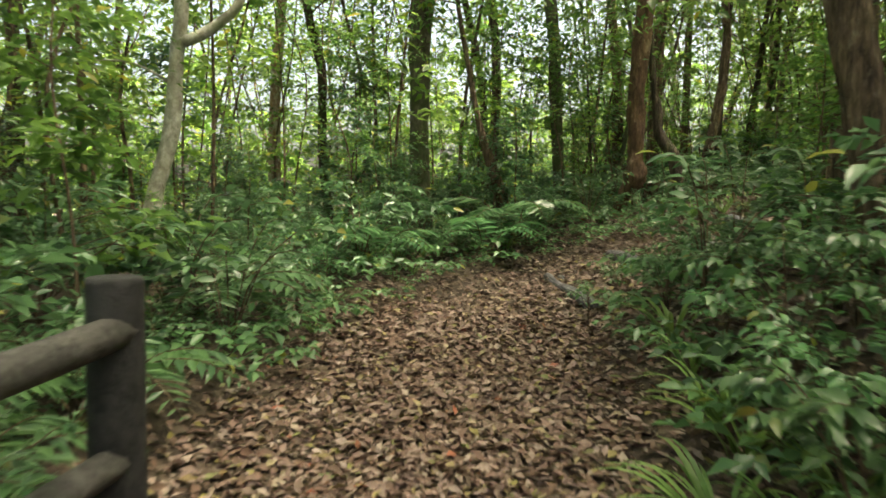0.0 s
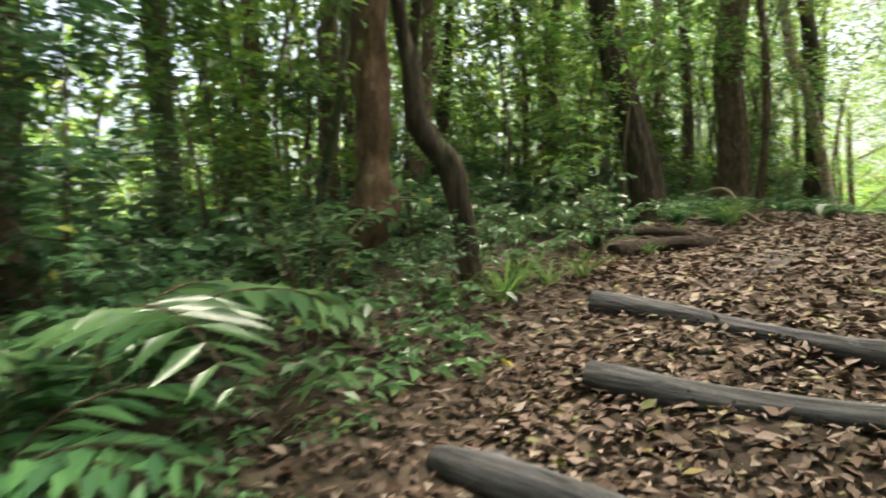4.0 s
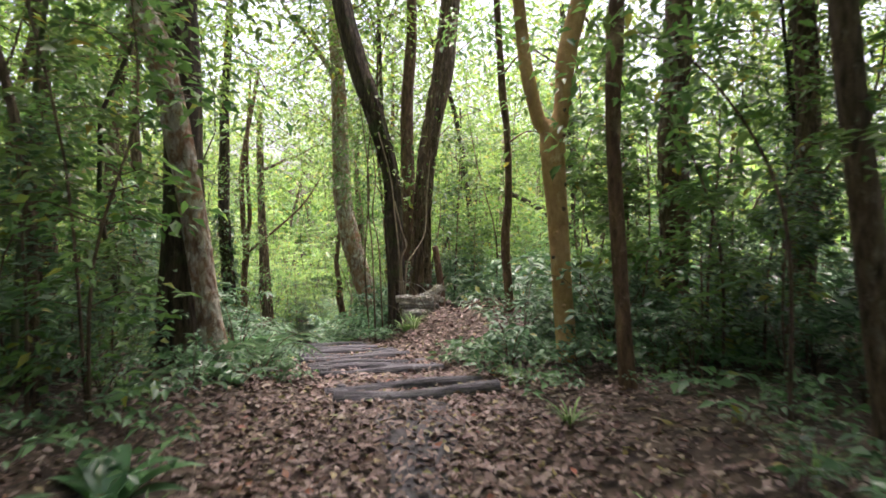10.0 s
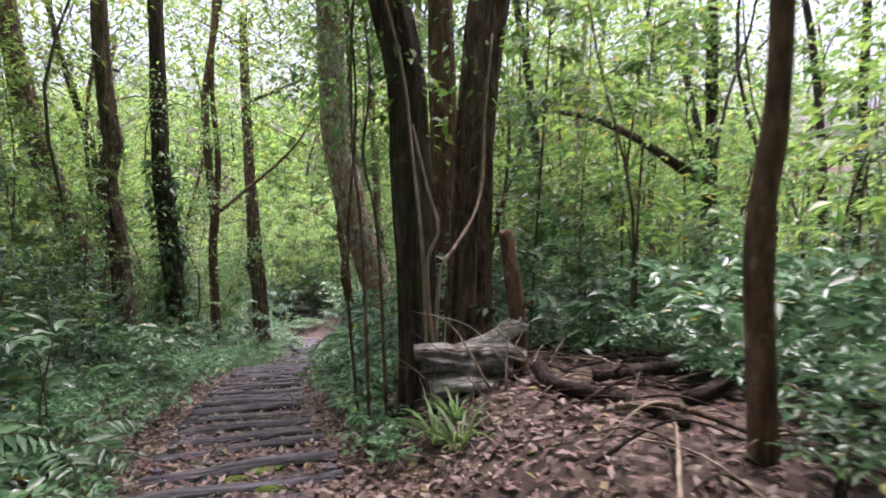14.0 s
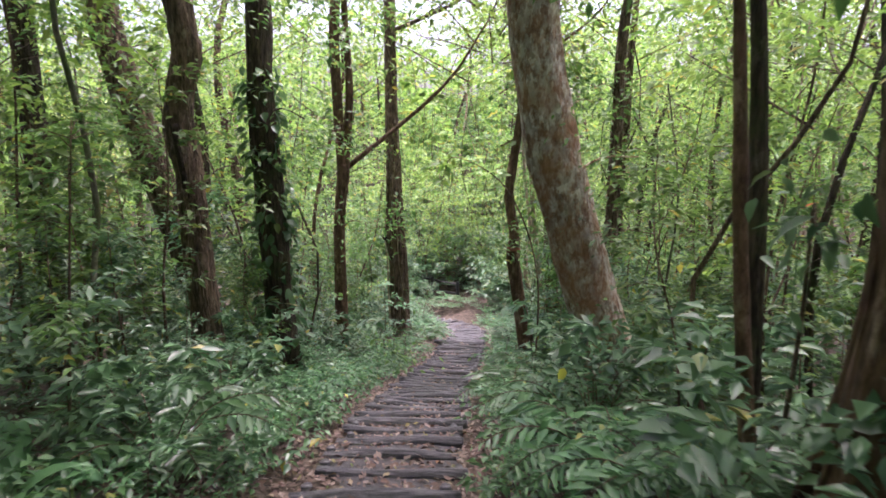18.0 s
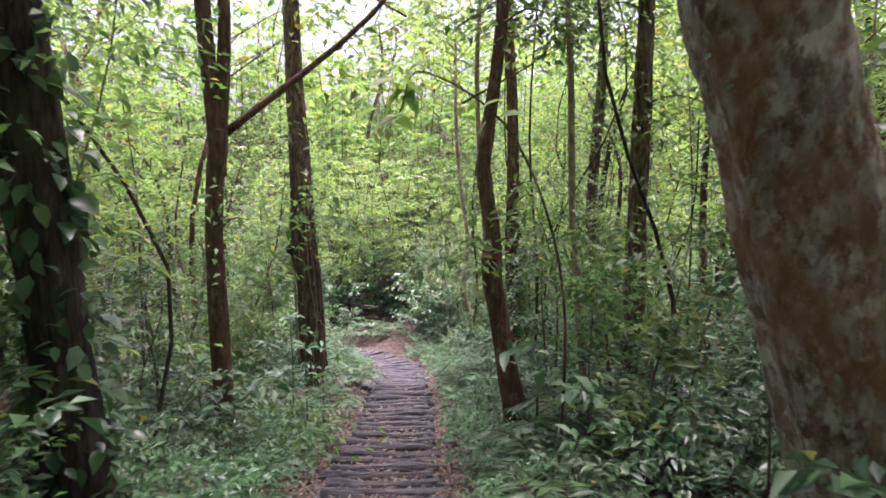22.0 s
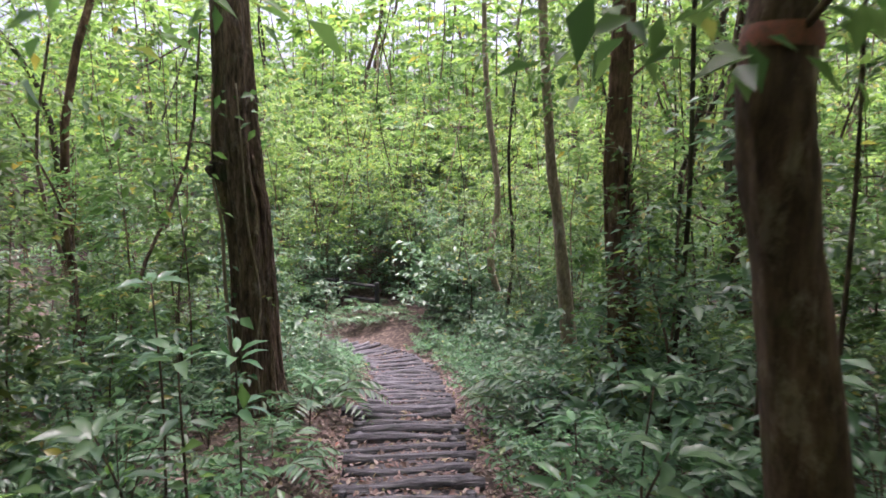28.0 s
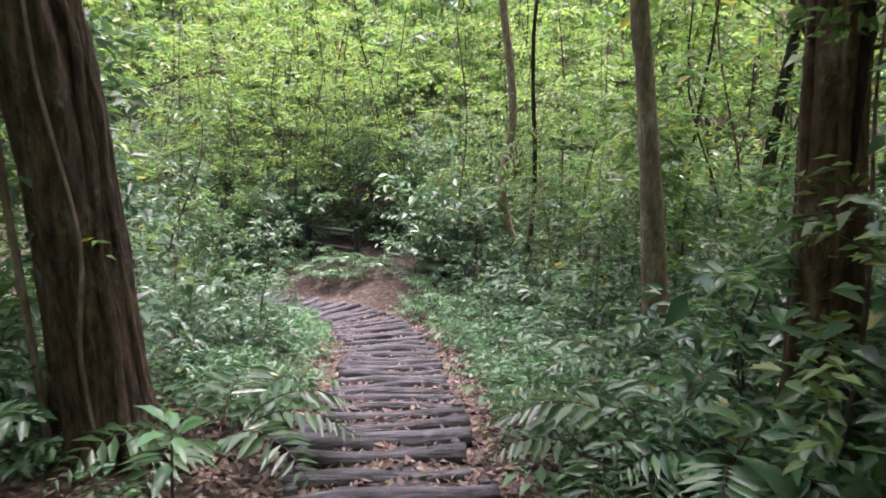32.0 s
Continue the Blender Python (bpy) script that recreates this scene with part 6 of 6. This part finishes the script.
arch("sapling leaning over the trail from a dark tree", (-1.7, 2.6), [(0.0, 0.2, 1.2), (0.2, 0.5, 2.0), (0.4, 0.8, 2.2)], 0.14, 50, LEAF_MID)


def flower(x, y, up):
    """A round head of small white flowers on a stalk with a few leaves."""
    e = thing("white_flower", x, y, gz(x, y), "white flower head on a thin green stalk", "flower", "white flowers")
    part("stalk", np_mesh("stalk", *tube(refine(np.array([(0, 0, -0.05), (0.02, 0.02, up * 0.5), (0, 0, up)]), 3), np.linspace(0.006, 0.004, 7), 5, 0.0), LEAF_BROAD), e)
    n = 110
    d = unit(rng.normal(0, 1, (n, 3)) + [0, 0, 0.3])
    part("flower_head", np_mesh("flower_head", *leaves(d * 0.022 + [0, 0, up], d + rng.normal(0, 0.5, (n, 3)), np.full(n, 0.034), np.full(n, 0.02), 0.1), PETAL), e)
    m = 9
    w = rng.normal(0, 1, (m, 3)) * [1, 1, 0.3]
    part("foliage", np_mesh("foliage", *leaves(np.tile([0, 0, up * 0.6], (m, 1)) + rng.normal(0, 0.04, (m, 3)), w, np.full(m, 0.15), np.full(m, 0.055), 0.2, True), LEAF_BROAD), e)


flower(0.62, 23.52, -0.7 - gz(0.62, 23.52))
flower(1.08, 23.25, -0.72 - gz(1.08, 23.25))


def lone_leaf(x, y, z, way, length, mat, label):
    """One big leaf on its own stalk."""
    e = thing("leaf_sprig", x, y, gz(x, y), label, "leaf")
    h = z - gz(x, y)
    part("stalk", np_mesh("stalk", *tube(refine(np.array([(0.03, 0.05, -0.05), (0.02, 0.03, h * 0.6), (0, 0, h)]), 3), np.full(7, 0.004), 5, 0.0), LEAF_BROAD), e)
    part("leaf", np_mesh("leaf", *leaves(np.array([[0, 0, h]]), np.array([way], float), np.array([length]), np.array([length * 0.55]), 0.1, True), mat), e)


lone_leaf(-0.13, 19.9, 0.1, (-0.2, -0.5, -0.4), 0.13, LEAF_YELLOW, "yellowing leaf on a stalk beside the steps")
lone_leaf(-0.82, 30.2, gz(-0.82, 30.2) + 0.25, (-0.6, -0.4, 0.3), 0.16, LEAF_YELLOW, "yellow green leaf beside the steps")
lone_leaf(1.3, 19.6, 1.35, (0.7, -0.2, 0.5), 0.11, LEAF_RED, "dead orange leaf caught on a twig")


def whorl(x, y, high, leaf, count, mat, label):
    """A young plant: a thin stalk with long leaves spreading from its top and a second tier below."""
    ax = refine(np.array([(0, 0, -0.08), (rng.normal(0, 0.03), rng.normal(0, 0.03), high * 0.5), (rng.normal(0, 0.05), rng.normal(0, 0.05), high)]), 5)
    ob = tagged(new("seedling_tree", np_mesh("stem", *tube(ax, np.linspace(0.009, 0.004, len(ax)), 6, 0.04), BROWN)), label, "seedling", "young broad-leaved plants")
    ob.location = (x, y, gz(x, y))
    p, w, ln = [], [], []
    for tier, n, up in ((1.0, count, 0.35), (0.72, count * 2 // 3, 0.05)):
        c = np.array([np.interp(tier, np.linspace(0, 1, len(ax)), ax[:, k]) for k in range(3)])
        for k in range(n):
            a = 6.28 * k / n + rng.uniform(-0.3, 0.3)
            d = np.array([math.cos(a), math.sin(a), up + rng.normal(0, 0.15)])
            p.append(c + d * 0.03 + [0, 0, rng.uniform(-0.05, 0.02)])
            w.append(d)
            ln.append(leaf * rng.uniform(0.75, 1.15))
    ln = np.array(ln)
    part("foliage", np_mesh("foliage", *leaves(np.array(p), np.array(w), ln, ln * 0.34, 0.22, True), mat), ob)
    return ob


for x_, y_, h_, l_ in ((-0.72, 26.1, 0.75, 0.22), (-0.98, 26.25, 0.6, 0.2), (-0.55, 26.6, 0.85, 0.2), (-2.85, 26.6, 1.15, 0.19), (-2.75, 27.1, 1.1, 0.18), (-2.95, 26.2, 0.8, 0.18), (-3.1, 26.9, 1.4, 0.17), (-1.7, 14.9, 0.9, 0.2), (-1.95, 15.3, 0.75, 0.18), (-2.1, 14.3, 0.7, 0.18),
                       (1.95, 15.7, 0.55, 0.17), (2.3, 15.5, 0.7, 0.17), (-0.45, 29.0, 0.4, 0.18), (-0.2, 28.2, 0.6, 0.2), (0.05, 30.0, 0.7, 0.18), (0.35, 31.0, 0.9, 0.16), (-2.75, 29.1, 0.6, 0.17), (-0.7, 27.6, 0.5, 0.17), (-0.35, 22.8, 0.5, 0.15), (0.35, 19.6, 0.6, 0.19), (0.6, 19.2, 0.9, 0.17)):
    whorl(x_, y_, h_, l_, int(rng.integers(6, 9)), LEAF_BROAD, "young plant with a whorl of long glossy leaves")
scatter(FERNS, [(-0.9, -3.4), (-0.75, -2.9), (-1.1, -3.9), (-0.5, -4.2), (-1.2, -2.4)], 1.1, 1.5)
scatter(GRASSES, [(-0.7, -3.6), (-0.45, -3.95), (-0.9, -2.6), (-0.15, -4.35), (-1.2, -0.1), (-1.3, 0.25)], 0.9, 1.3)
scatter(SHRUBS, [(2.4, -5.7), (1.9, -6.0), (1.3, -5.9), (0.8, -6.2), (0.3, -5.7), (-0.3, -6.0), (-0.7, -5.5), (1.6, -6.5), (0.5, -6.6), (2.2, -6.4), (-0.2, -5.35), (1.0, -5.45)], 0.4, 0.7)
scatter(SHRUBS, [(3.3, -6.1), (2.6, -6.0), (3.7, -6.6), (4.4, -6.3), (3.0, -6.7), (4.9, -6.6), (2.3, -6.6)], 0.5, 0.8)
scatter(FERNS, [(3.9, -6.0), (3.0, -5.85), (4.6, -5.95)], 0.7, 0.9)
scatter(BANK, [(2.0, -5.6), (0.5, -5.9), (-0.5, -5.7), (1.5, -6.2)], 0.4, 0.55)
scatter(FERNS, [(1.6, -5.5), (0.1, -6.2), (-2.8, 28.0), (-3.1, 28.9), (-2.9, 30.0)], 0.8, 1.1)
scatter(GRASSES, [(-2.75, 27.5), (-3.3, 27.9), (-3.0, 29.6)], 0.6, 0.9)
scatter(BROADS, [(2.3, 14.9), (2.6, 14.2), (2.9, 14.8)], 0.4, 0.6)
scatter(FERNS, [(2.4, 14.6), (2.8, 13.8)], 0.5, 0.7)
